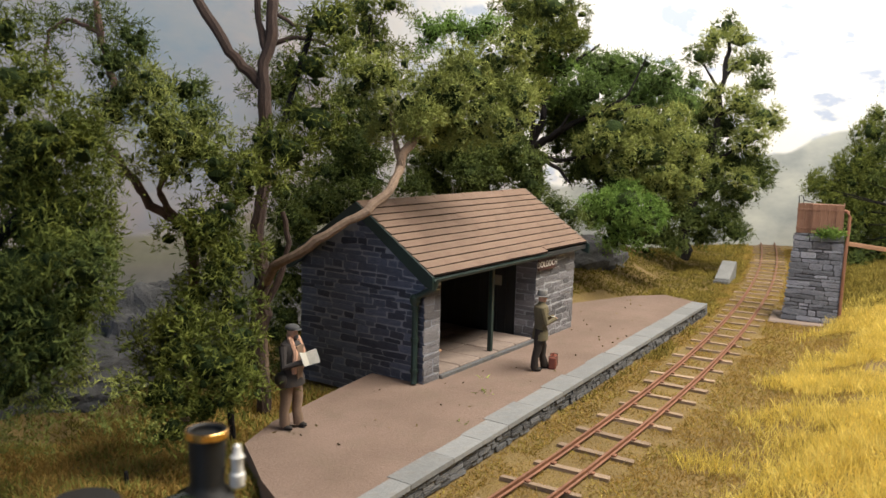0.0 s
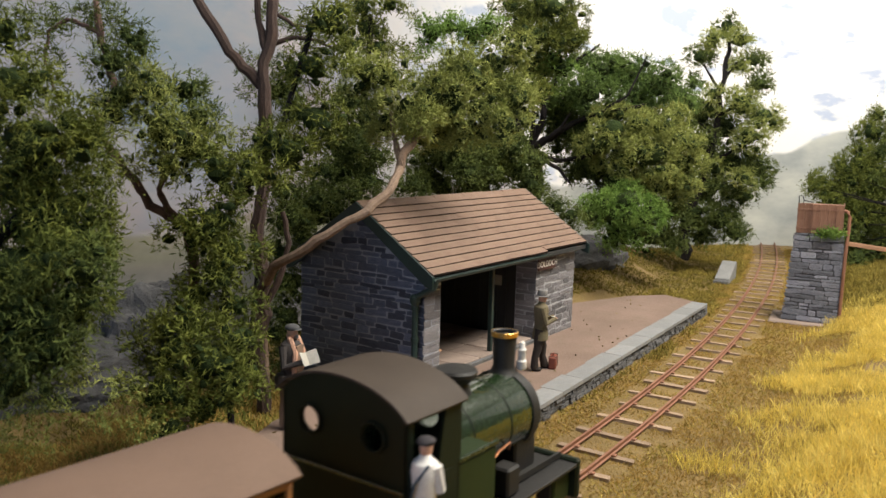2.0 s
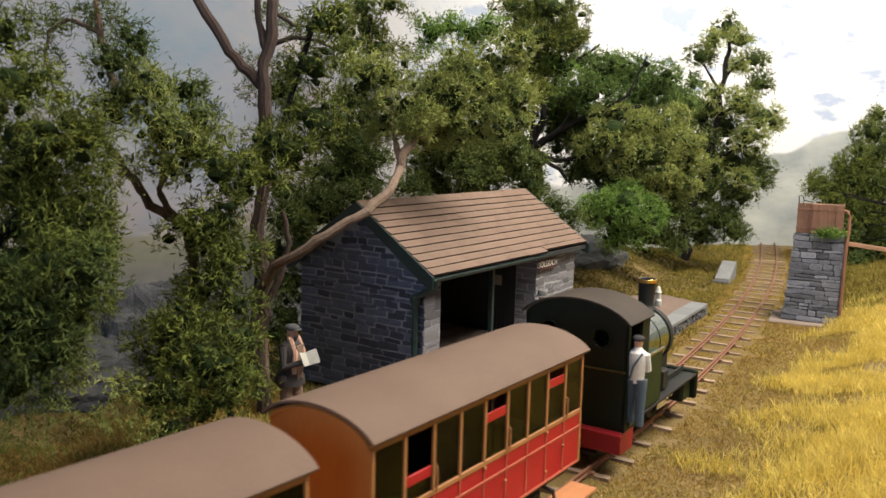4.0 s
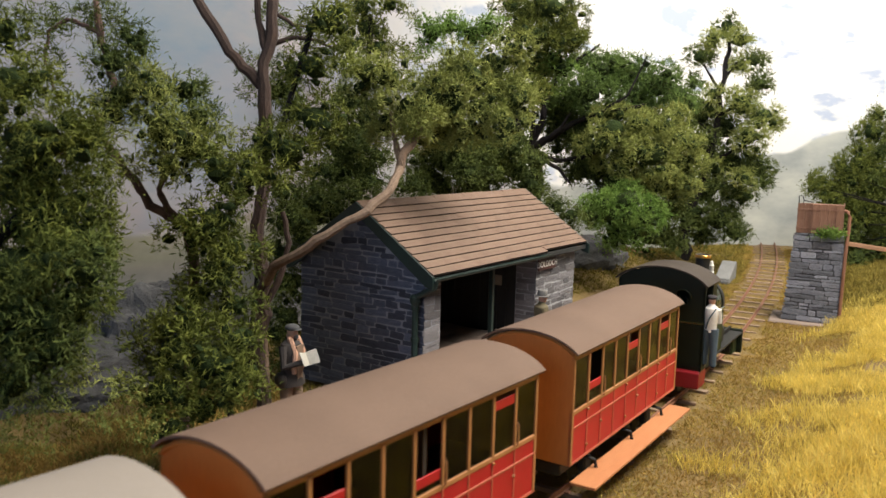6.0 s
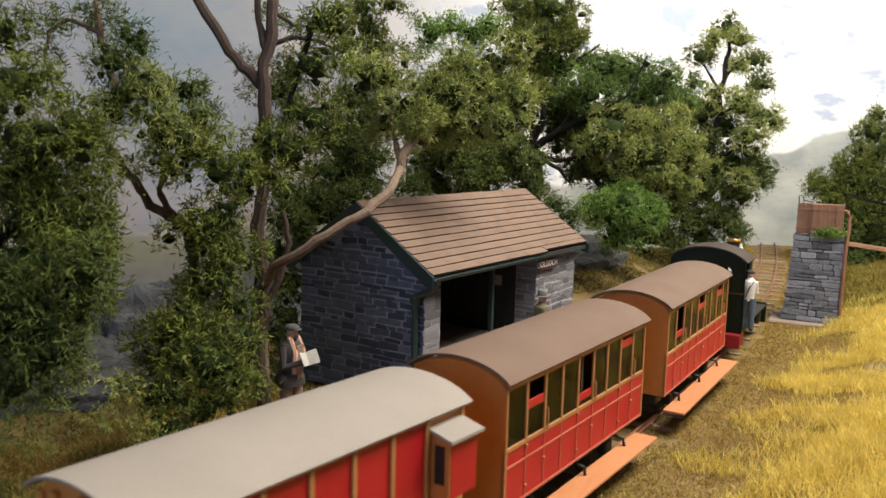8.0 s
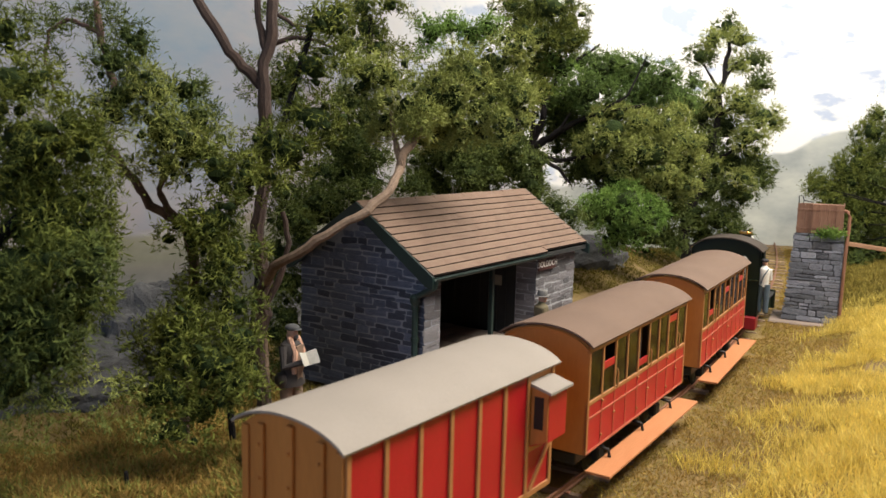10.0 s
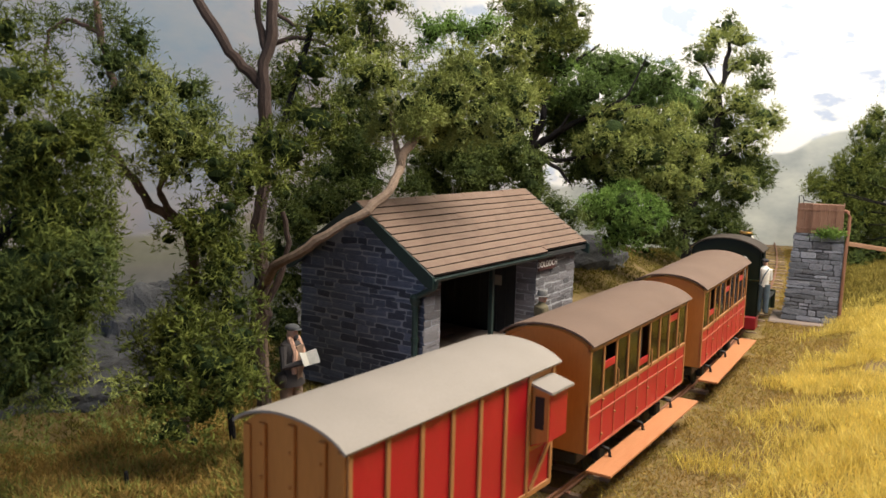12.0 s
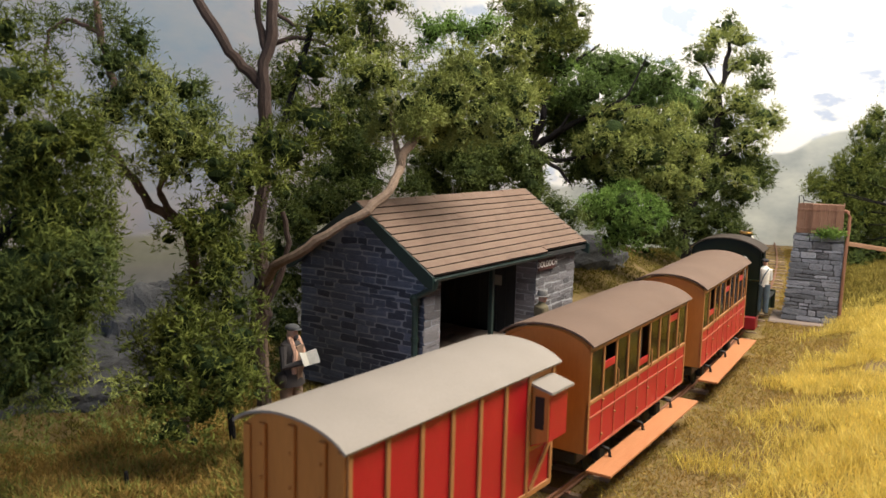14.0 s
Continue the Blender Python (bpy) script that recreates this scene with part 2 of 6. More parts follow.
def tube(bm, pts, radii, n=8, mat=0):
    """A tapering tube along points."""
    pts = [Vector(p) for p in pts]
    rings = []
    ref = Vector((0.31, 0.2, 0.93))
    for i, p in enumerate(pts):
        d = (pts[min(i + 1, len(pts) - 1)] - pts[max(i - 1, 0)]).normalized()
        if abs(d.dot(ref)) > 0.95:
            ref = Vector((1, 0.1, 0))
        u = d.cross(ref).normalized()
        w = d.cross(u)
        r = radii[i] if isinstance(radii, (list, tuple)) else radii
        rings.append([bm.verts.new(p + r * (math.cos(2 * math.pi * k / n) * u + math.sin(2 * math.pi * k / n) * w)) for k in range(n)])
    fs = []
    for a, b in zip(rings, rings[1:]):
        for k in range(n):
            fs.append(bm.faces.new((a[k], a[(k + 1) % n], b[(k + 1) % n], b[k])))
    fs += [bm.faces.new(rings[0]), bm.faces.new(rings[-1])]
    for f in fs:
        f.material_index = mat
    bmesh.ops.recalc_face_normals(bm, faces=fs)
    return bm


def blob(bm, c, r, stretch=(1, 1, 1), sub=2, mat=0, m=None):
    out = bmesh.ops.create_icosphere(bm, subdivisions=sub, radius=1)
    for v in out["verts"]:
        v.co = Vector((v.co.x * stretch[0], v.co.y * stretch[1], v.co.z * stretch[2])) * r
        if m:
            v.co = m @ v.co
        v.co += Vector(c)
    for f in {f for v in out["verts"] for f in v.link_faces}:
        f.material_index = mat
    return bm


# ---- the lie of the land ----
def track_y(x):
    return 5.62 + 0.0041 * (x - 10) ** 2 - 0.0007 * max(x - 24, 0) ** 2


def track_turn(x):
    return math.degrees(math.atan(0.0082 * (x - 10) - 0.0014 * max(x - 24, 0)))


def smoothstep(a, b, x):
    k = min(max((x - a) / (b - a), 0), 1)
    return k * k * (3 - 2 * k)


def land(x, y):
    """Height of the ground."""
    off = y - track_y(x)
    z = -0.415 + 0.025 * noise.noise(Vector((x * 0.5, y * 0.5, 0)))
    z += 1.25 * smoothstep(1.6, 6.5, -off) * smoothstep(60, 10, x) + 0.12 * noise.noise(Vector((x * 0.9, y * 0.9, 5))) * smoothstep(1.2, 2.5, abs(off))
    z -= 0.25 * smoothstep(4.2, 8.0, off)
    z += 0.3 * noise.noise(Vector((x * 0.8, y * 0.8, 2))) * smoothstep(2.6, 3.6, off) * smoothstep(11.5, 9, x)
    z += 1.0 * smoothstep(3.3, 6.8, off) * smoothstep(19.5, 24, x) * smoothstep(42, 33, x)
    return z


BACK_Y, END_X = 17.2, 49.0


# ---- ground, backscene, room ----
def grid_mesh(xs, ys, height):
    bm = bmesh.new()
    vs = [[bm.verts.new((x, y, height(x, y))) for y in ys] for x in xs]
    for i in range(len(xs) - 1):
        for j in range(len(ys) - 1):
            bm.faces.new((vs[i][j], vs[i + 1][j], vs[i + 1][j + 1], vs[i][j + 1]))
    return bm


GROUND_MAT = material("scatter_covered_ground", (0.135, 0.09, 0.032), (0.25, 0.168, 0.056), 1.2, 0.05, 0.95, bump=1.0, stain=(0.18, 0.135, 0.045), stain_amount=0.5)


def make_ground():
    xs = [-12 + 0.42 * i for i in range(149)]
    ys = [-24 + 0.42 * i for i in range(100)]
    g = part("ground", grid_mesh(xs, ys, land), GROUND_MAT, soft=True)
    tagged(g, "layout ground with brown scatter and olive static grass", "ground", kind="structure")


def backscene_material():
    m = bpy.data.materials.new("painted_sky_and_hills")
    m.use_nodes = True
    nt = m.node_tree
    bsdf = nt.nodes["Principled BSDF"]
    bsdf.inputs["Roughness"].default_value = 0.9
    co = nt.nodes.new("ShaderNodeTexCoord").outputs["Object"]
    sep = nt.nodes.new("ShaderNodeSeparateXYZ")
    nt.links.new(co, sep.inputs[0])

    def linear(terms, add=0.0):
        out = None
        for sock, k in terms:
            n = nt.nodes.new("ShaderNodeMath")
            n.operation = "MULTIPLY_ADD"
            nt.links.new(sock, n.inputs[0])
            n.inputs[1].default_value = k
            if out is None:
                n.inputs[2].default_value = add
            else:
                nt.links.new(out, n.inputs[2])
            out = n.outputs[0]
        return out

    clouds = noise_at(nt, co, 9, 5, (1, 1, 2))
    wisps = noise_at(nt, co, 3.2, 5, (1, 1, 2.4))
    sky = ramp_between(nt, clouds, (0.16, 0.215, 0.27), (0.38, 0.285, 0.26), 0.36, 0.66)
    sky = mixed(nt, 0.3, sky, ramp_between(nt, wisps, (0.14, 0.2, 0.3), (0.36, 0.31, 0.3), 0.36, 0.64))
    # whiter towards the far end of the board: lamp glare put into the paint
    east = ramp_between(nt, linear([(sep.outputs["X"], 1 / (S * 46))]), (0, 0, 0), (1, 1, 1), 0.35, 0.85)
    sky = mixed(nt, east, sky, mixed(nt, ramp_between(nt, wisps, (0, 0, 0), (1, 1, 1), 0.36, 0.44), (0.55, 0.63, 0.8), (0.96, 0.96, 0.96)))
    # painted hills: a low skyline that climbs at the far end
    ridge = noise_at(nt, co, 11, 3, (1, 1, 0.0))
    crags = noise_at(nt, co, 1.5, 6, (1, 1, 1.8))
    climb = ramp_between(nt, linear([(sep.outputs["Y"], -1 / (S * 24))], 0.75), (0, 0, 0), (1, 1, 1), 0.12, 0.5)
    h = linear([(sep.outputs["Z"], 1 / S), (ridge, -2.6), (crags, -0.35), (climb, -3.4)], -1.5)
    # bands of painted land: bare brown upland, olive field, grey scree
    level = linear([(sep.outputs["Z"], 1 / (S * 4)), (crags, 0.12)], -0.06)
    bands = nt.nodes.new("ShaderNodeValToRGB")
    tones = ((0.0, (0.13, 0.135, 0.14)), (0.3, (0.17, 0.175, 0.175)), (0.42, (0.2, 0.19, 0.15)), (0.47, (0.19, 0.195, 0.125)), (0.6, (0.24, 0.23, 0.16)), (0.63, (0.42, 0.4, 0.37)), (0.65, (0.27, 0.225, 0.18)), (0.8, (0.34, 0.27, 0.22)))
    while len(bands.color_ramp.elements) < len(tones):
        bands.color_ramp.elements.new(0.5)
    for e, (at_level, tone) in zip(bands.color_ramp.elements, tones):
        e.position, e.color = at_level, (*tone, 1)
    nt.links.new(level, bands.inputs["Fac"])
    hill_tone = mixed(nt, 0.35, bands.outputs["Color"], ramp_between(nt, crags, (0.1, 0.1, 0.1), (0.3, 0.28, 0.26), 0.32, 0.68))
    far_tone = ramp_between(nt, noise_at(nt, co, 3.5, 5, (1, 1, 2.0)), (0.34, 0.37, 0.38), (0.56, 0.58, 0.54), 0.35, 0.65)
    hills = mixed(nt, east, hill_tone, far_tone)
    mask = ramp_between(nt, linear([(h, 0.1)], 0.5), (1, 1, 1), (0, 0, 0), 0.49, 0.51)
    col = mixed(nt, mask, sky, hills)
    nt.links.new(col, bsdf.inputs["Base Color"])
    return m


def make_backscene():
    path = [(-14, BACK_Y), (30, BACK_Y)]
    r = END_X - 38
    for i in range(1, 13):
        a = math.pi / 2 * (1 - i / 12)
        path.append((38 - 8 + (r + 8) * math.cos(a), BACK_Y - r + r * math.sin(a)))
    path += [(END_X, 0), (END_X, -24)]
    bm = bmesh.new()
    dense = []
    for (ax, ay), (bx, by) in zip(path, path[1:]):
        n = max(1, int(math.hypot(bx - ax, by - ay) / 4))
        dense += [(ax + (bx - ax) * k / n, ay + (by - ay) * k / n) for k in range(n)]
    dense.append(path[-1])
    zs = (-1.5, 2, 6, 12, 24)
    rows = []
    for x, y in dense:
        away = Vector((x - 15, y + 5, 0)).normalized() * 0.4
        rows.append([bm.verts.new((x, y, z)) for z in zs] + [bm.verts.new((x + away.x, y + away.y, z)) for z in reversed(zs)])
    for a, b in zip(rows, rows[1:]):
        for k in range(10):
            bm.faces.new((a[k], a[(k + 1) % 10], b[(k + 1) % 10], b[k]))
    bm.faces.new(rows[0])
    bm.faces.new(rows[-1])
    bmesh.ops.recalc_face_normals(bm, faces=bm.faces)
    ob = part("backdrop", bm, backscene_material(), soft=True)
    tagged(ob, "curved backscene board painted with pale clouds and hills", "backscene", kind="structure")


def make_room():
    plaster = material("cream_plaster", (0.36, 0.34, 0.31), (0.42, 0.4, 0.37), 20, 2, 0.9, bump=0.1)
    wood = material("room_floor_boards", (0.2, 0.13, 0.08), (0.3, 0.2, 0.13), 20, 2, 0.6, bump=0.1)
    ply = material("baseboard_plywood", (0.36, 0.25, 0.15), (0.46, 0.33, 0.2), 3, 0.3, 0.7, bump=0.1, stretch=(0.3, 1, 1))
    x0, x1, y0, y1, z0, z1 = -45, 66, -62, 34, -45, 56
    tagged(part("floor", boxed(x0, x1, y0, y1, z0 - 3, z0), wood), "brown boarded room floor", "floor", kind="structure")
    tagged(part("ceiling", boxed(x0, x1, y0, y1, z1, z1 + 3), plaster), "plain cream ceiling", "ceiling", kind="structure")
    for n, b in (("wall_north", (x0, x1, y1, y1 + 4)), ("wall_south", (x0, x1, y0 - 4, y0)), ("wall_east", (x1, x1 + 4, y0, y1))):
        tagged(part(n, boxed(*b, z0, z1), plaster), "plain cream plastered wall", "wall", kind="structure")
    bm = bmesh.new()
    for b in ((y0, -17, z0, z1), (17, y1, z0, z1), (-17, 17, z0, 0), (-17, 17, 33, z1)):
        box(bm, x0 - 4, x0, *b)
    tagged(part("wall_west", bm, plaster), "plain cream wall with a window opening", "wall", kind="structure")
    t = thing("baseboard_table", at(18, -3, z0), "plywood baseboard on four legs under the layout", "table")
    part("board", boxed(-31, 32, -21.5, 21, 43.2, 43.9, 0.1), ply, t)
    for sx in (-29, 30):
        for sy in (-20, 19.5):
            part("leg", boxed(sx - 1, sx + 1, sy - 1, sy + 1, 0, 43.15, 0.1), ply, t)


make_ground()
make_backscene()
make_room()


# ---- platform ----
def plat_edge(x):
    """The track side of the platform."""
    return 6.835 + 0.0523 * (x - 9.3)


PLAT_X0, PLAT_X1 = 7.4, 26.0


def make_platform():
    front = [(x, plat_edge(x) + 0.22) for x in np.linspace(7.6, PLAT_X1, 22)]
    back = [(26.6, 9.25), (25.6, 10.1), (23.3, 10.95), (20.2, 11.3), (13.4, 10.9), (11.6, 10.62), (9.9, 10.3), (8.9, 9.9), (8.55, 9.35), (8.05, 8.6), (7.75, 8.0), (7.6, 7.4)]
    bm = bmesh.new()
    prism(bm, front + back, -0.5, 0.0, "z")
    p = part("platform", bm, PLATFORM_DIRT)
    tagged(p, "low station platform surfaced with pinkish brown grit", "platform", kind="structure")
    # edging slabs
    rng = random.Random(4)
    x = PLAT_X0
    while x < PLAT_X1 - 0.1:
        w = rng.uniform(0.85, 1.25)
        x1 = min(x + w, PLAT_X1 + 0.02)
        d = 0.5 if x > 10.6 else 0.42
        d += rng.uniform(-0.05, 0.05)
        y0, y1 = plat_edge(x), plat_edge(x1)
        bm = bmesh.new()
        h = rng.uniform(0.004, 0.012)
        prism(bm, [(0.004, 0), (x1 - x - 0.004, y1 - y0), (x1 - x - 0.004, y1 - y0 + d), (0.004, d)], -0.09, h, "z")
        bmesh.ops.bevel(bm, geom=bm.edges[:], offset=0.007, segments=1, affect="EDGES")
        part("edging_slab", bm, EDGE_STONE, p, m=at(x, y0 - 0.03, 0.0))
        x = x1
    # coursed walling below the slabs
    stones = [mesh_from(rough_stone(k), "walling_stone", EDGE_WALL) for k in range(5)]
    n = 0
    for row in range(3):
        x = PLAT_X0 - 0.1 * row
        z = -0.09 - 0.1 * row
        while x < PLAT_X1:
            w = rng.uniform(0.22, 0.5)
            if x > 8.5 and n < 230:
                ob = new("walling_stone", stones[rng.randrange(5)])
                ob.parent = p
                ob.matrix_basis = at(x + w / 2, plat_edge(x + w / 2) + 0.1 + rng.uniform(-0.012, 0.02), z - 0.05, 0, 0, track_turn(x)) @ Matrix.Diagonal((w - 0.015, 0.2, 0.09, 1))
                n += 1
            x += w


def rough_stone(seed):
    """A unit block with knocked corners and an uneven face."""
    rng = random.Random(seed)
    bm = bmesh.new()
    bmesh.ops.create_cube(bm, size=1)
    bmesh.ops.bevel(bm, geom=bm.edges[:], offset=0.1, segments=1, affect="EDGES")
    for v in bm.verts:
        v.co += Vector((rng.uniform(-0.055, 0.055), rng.uniform(-0.1, 0.1), rng.uniform(-0.11, 0.11)))
    return bm


# ---- track ----
def make_track(name, y_of, turn_of, x0, x1, label, rail_z=-0.25):
    t = thing(name, at(0, 0, 0), label, "railway track")
    section = [(-0.034, -0.1), (0.034, -0.1), (0.034, -0.085), (0.01, -0.072), (0.01, -0.03), (0.021, -0.024), (0.021, 0), (-0.021, 0), (-0.021, -0.024), (-0.01, -0.03), (-0.01, -0.072), (-0.034, -0.085)]
    xs = np.linspace(x0, x1, int((x1 - x0) / 0.8) + 2)
    for side in (-1, 1):
        bm = bmesh.new()
        rings = []
        for x in xs:
            a = radians(turn_of(x))
            nrm = Vector((-math.sin(a), math.cos(a), 0))
            c = Vector((x, y_of(x), rail_z)) + nrm * side * 0.345
            rings.append([bm.verts.new(c + nrm * u + Vector((0, 0, v))) for u, v in section])
        k = len(section)
        for a, b in zip(rings, rings[1:]):
            for i in range(k):
                bm.faces.new((a[i], a[(i + 1) % k], b[(i + 1) % k], b[i]))
        bm.faces.new(rings[0])
        bm.faces.new(rings[-1])
        bmesh.ops.recalc_face_normals(bm, faces=bm.faces)
        part("rail", bm, RUST, t, "rust-brown rail")
    rng = random.Random(11)
    sl = []
    for k in range(4):
        bm = boxed(-0.5, 0.5, -0.5, 0.5, -0.5, 0.5, 0.03)
        for v in bm.verts:
            v.co += Vector((rng.uniform(-0.05, 0.05), rng.uniform(-0.015, 0.015), rng.uniform(-0.03, 0.03)))
        sl.append(mesh_from(bm, "sleeper", SLEEPER))
    x = x0 + 0.2
    chair = mesh_from(boxed(-0.05, 0.05, -0.05, 0.05, -0.02, 0.015, 0.01), "rail_chair", RUST)
    while x < x1 - 0.1:
        a = turn_of(x) + rng.uniform(-3.5, 3.5)
        ob = new("sleeper", sl[rng.randrange(4)])
        ob.parent = t
        ob.matrix_basis = at(x, y_of(x) + rng.uniform(-0.08, 0.08), rail_z - 0.137 - 0.02 * rng.random() ** 2, 0, 0, a) @ Matrix.Diagonal((rng.uniform(0.11, 0.16), rng.uniform(1.3, 1.5), 0.07, 1))
        for side in (-1, 1):
            if x < 24:
                for e in (-0.055, 0.055):
                    ch = new("rail_chair", chair)
                    ch.parent = t
                    ch.matrix_basis = at(x, y_of(x) + side * 0.345 + e, rail_z - 0.085, 0, 0, a)
        x += rng.uniform(0.86, 1.0)
    return t


# ---- waiting shelter ----
SX0, SX1, SY0, SY1 = 13.32, 20.16, 9.52, 12.96
EAVE, RIDGE = 2.26, 3.575
FRONT_X = 18.03


def stone_wall(wall, x0, x1, z0, z1_of, face, rng, stones, course=(0.085, 0.175)):
    """Coursed stones on one face. face(u, z) gives the pose of a stone that looks along -y at u, z."""
    z = z0
    while True:
        h = rng.uniform(*course)
        u = x0
        row_any = False
        while u < x1 - 0.03:
            w = rng.uniform(0.22, 0.7)
            if x1 - (u + w) < 0.18:
                w = x1 - u
            top = min(z1_of(u + 0.04), z1_of(u + w - 0.04))
            if z + h <= top + 0.05:
                row_any = True
                ob = new("stone", stones[rng.randrange(len(stones))])
                ob.parent = wall
                ob.matrix_basis = face(u + w / 2, z + h / 2) @ at(0, 0.011 + rng.uniform(-0.008, 0.004), rng.uniform(-0.012, 0.012), 0, rng.uniform(-4.2, 4.2), 0) @ Matrix.Diagonal((w - rng.uniform(0.018, 0.04), 0.036, h - rng.uniform(0.01, 0.03), 1))
            u += w
        z += h
        if not row_any or z > 4:
            return


def make_shelter():
    t = thing("station_shelter", at(0, 0, 0), "small blue-grey stone waiting shelter with brown slate roof, open front", "station shelter")
    half = (SY0 + SY1) / 2
    wall_top = EAVE + 0.05

    def gable_top(y):
        return wall_top + (RIDGE - EAVE - 0.1) * (1 - abs(y - half) / (half - SY0))

    outline = [(SY0 + 0.03, -0.5), (SY1, -0.5), (SY1, wall_top), (half, RIDGE - 0.06), (SY0 + 0.03, wall_top)]
    # gable face: shade and bluish light are in the stone colour
    gw = part("gable_wall", prism(bmesh.new(), outline, SX0 + 0.03, SX0 + 0.42, "x"), GABLE_MORTAR, t, "coursed stone gable wall in a shaded blue-grey tone")
    ge = part("gable_wall", prism(bmesh.new(), outline, SX1 - 0.42, SX1 - 0.03, "x"), MORTAR, t)
    part("rear_wall", boxed(SX0 + 0.42, SX1 - 0.42, SY1 - 0.4, SY1, -0.5, wall_top), MORTAR, t)
    pier = part("pier", boxed(SX0 + 0.42, SX0 + 0.57, SY0 + 0.03, SY0 + 0.5, -0.1, EAVE - 0.12), MORTAR, t)
    block = part("front_wall", boxed(FRONT_X, SX1 - 0.42, SY0 + 0.03, SY0 + 0.6, -0.1, EAVE), MORTAR, t, "grey stone front wall with pale pointing")
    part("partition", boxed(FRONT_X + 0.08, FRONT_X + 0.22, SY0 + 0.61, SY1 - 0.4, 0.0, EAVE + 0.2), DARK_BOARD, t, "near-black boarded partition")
    rng = random.Random(3)
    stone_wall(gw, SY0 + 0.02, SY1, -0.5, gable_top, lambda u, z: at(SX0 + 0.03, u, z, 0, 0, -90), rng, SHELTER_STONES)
    stone_wall(pier, SX0 - 0.01, SX0 + 0.57, 0.0, lambda u: EAVE - 0.1, lambda u, z: at(u, SY0 + 0.03, z), rng, FRONT_STONES, (0.09, 0.17))
    stone_wall(pier, SY0 + 0.02, SY0 + 0.5, 0.0, lambda u: EAVE - 0.1, lambda u, z: at(SX0 + 0.57, u, z, 0, 0, 90), rng, FRONT_STONES, (0.09, 0.17))
    stone_wall(block, FRONT_X - 0.03, SX1, 0.0, lambda u: EAVE - 0.02, lambda u, z: at(u, SY0 + 0.03, z), rng, FRONT_STONES, (0.1, 0.19))
    stone_wall(block, SY0 + 0.02, SY0 + 0.6, 0.0, lambda u: EAVE - 0.02, lambda u, z: at(FRONT_X, u, z, 0, 0, -90), rng, FRONT_STONES, (0.1, 0.19))
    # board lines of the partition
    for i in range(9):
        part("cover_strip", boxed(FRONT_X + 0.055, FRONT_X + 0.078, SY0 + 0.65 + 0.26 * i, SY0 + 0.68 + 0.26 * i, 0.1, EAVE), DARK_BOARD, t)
    # flagged floor
    rngf = random.Random(8)
    x = SX0 + 0.6
    while x < FRONT_X - 0.08:
        w = min(rngf.uniform(0.75, 1.15), FRONT_X - 0.04 - x)
        y = SY0 + 0.06
        while y < SY1 - 0.5:
            d = min(rngf.uniform(0.8, 1.3), SY1 - 0.42 - y)
            part("flagstone", boxed(0.012, w - 0.012, 0.012, d - 0.012, -0.1, 0.1 + rngf.uniform(-0.008, 0.008), 0.02), FLOOR_STONE, t, m=at(x, y, 0))
            y += d
        x += w
    part("step_edge", boxed(SX0 + 0.58, FRONT_X - 0.04, SY0 - 0.04, SY0 + 0.05, -0.05, 0.085, 0.02), EDGE_WALL, t, "grey stone step edge")
    # bench end inside
    part("bench_end", boxed(SX0 + 0.62, SX0 + 0.72, SY0 + 0.14, SY0 + 0.3, 0.1, 0.52, 0.01), TROUGH_WOOD, t, "bare orange timber bench end")
    part("bench_seat", boxed(SX0 + 0.6, SX0 + 0.8, SY0 + 0.12, SY1 - 0.6, 0.52, 0.57, 0.01), TROUGH_WOOD, t)
    # roof: two slopes of slate courses
    rx0, rx1 = SX0 - 0.12, SX1 + 0.2
    ey, ez = SY0 - 0.22, EAVE
    run = math.hypot(half - ey, RIDGE - ez)
    tilt = math.degrees(math.atan2(RIDGE - ez, half - ey))
    roof = part("roof", prism(bmesh.new(), [(ey + 0.03, ez - 0.05), (half, RIDGE - 0.06), (2 * half - ey - 0.03, ez - 0.05), (half, RIDGE - 0.16)], rx0 + 0.02, rx1 - 0.02, "x"), DARK_BOARD, t, "brown slate pitched roof in straight courses")
    courses = 11
    step = run / courses
    slates = []
    for k in range(4):
        bm = boxed(-0.5, 0.5, 0, 1, -0.5, 0.5)
        bm.normal_update()
        # the front edge face of each slate takes the darker colour
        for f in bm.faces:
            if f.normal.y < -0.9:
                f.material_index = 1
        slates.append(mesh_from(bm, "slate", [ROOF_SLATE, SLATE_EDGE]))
    for c in range(courses):
        x = rx0
        while x < rx1 - 0.02:
            w = min(rngf.uniform(0.5, 1.3), rx1 - x)
            if rx1 - x - w < 0.2:
                w = rx1 - x
            if c == 0 and x < FRONT_X - 0.01 < x + w:
                w = FRONT_X - x
            back = 0.07 if c == 0 and x > FRONT_X - 0.01 else 0.0
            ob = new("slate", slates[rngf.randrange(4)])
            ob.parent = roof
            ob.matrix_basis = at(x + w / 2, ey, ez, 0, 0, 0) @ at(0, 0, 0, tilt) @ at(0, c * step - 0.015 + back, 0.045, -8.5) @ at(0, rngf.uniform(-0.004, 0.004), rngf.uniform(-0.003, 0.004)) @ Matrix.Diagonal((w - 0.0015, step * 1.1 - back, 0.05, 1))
            x += w
    bm = bmesh.new()
    for c in range(courses):
        m = at(0, 2 * half - ey, ez) @ at(0, 0, 0, -tilt) @ at(0, -c * step, 0.03, 3)
        g = bmesh.new()
        box(g, rx0, rx1, -step * 1.1, 0, -0.015, 0.015)
        for v in g.verts:
            v.co = (m @ (v.co * S)) / S
        tmp = bpy.data.meshes.new("tmp")
        g.to_mesh(tmp)
        bm.from_mesh(tmp)
        g.free()
        bpy.data.meshes.remove(tmp)
    part("rear_slope", bm, ROOF_SLATE, roof)
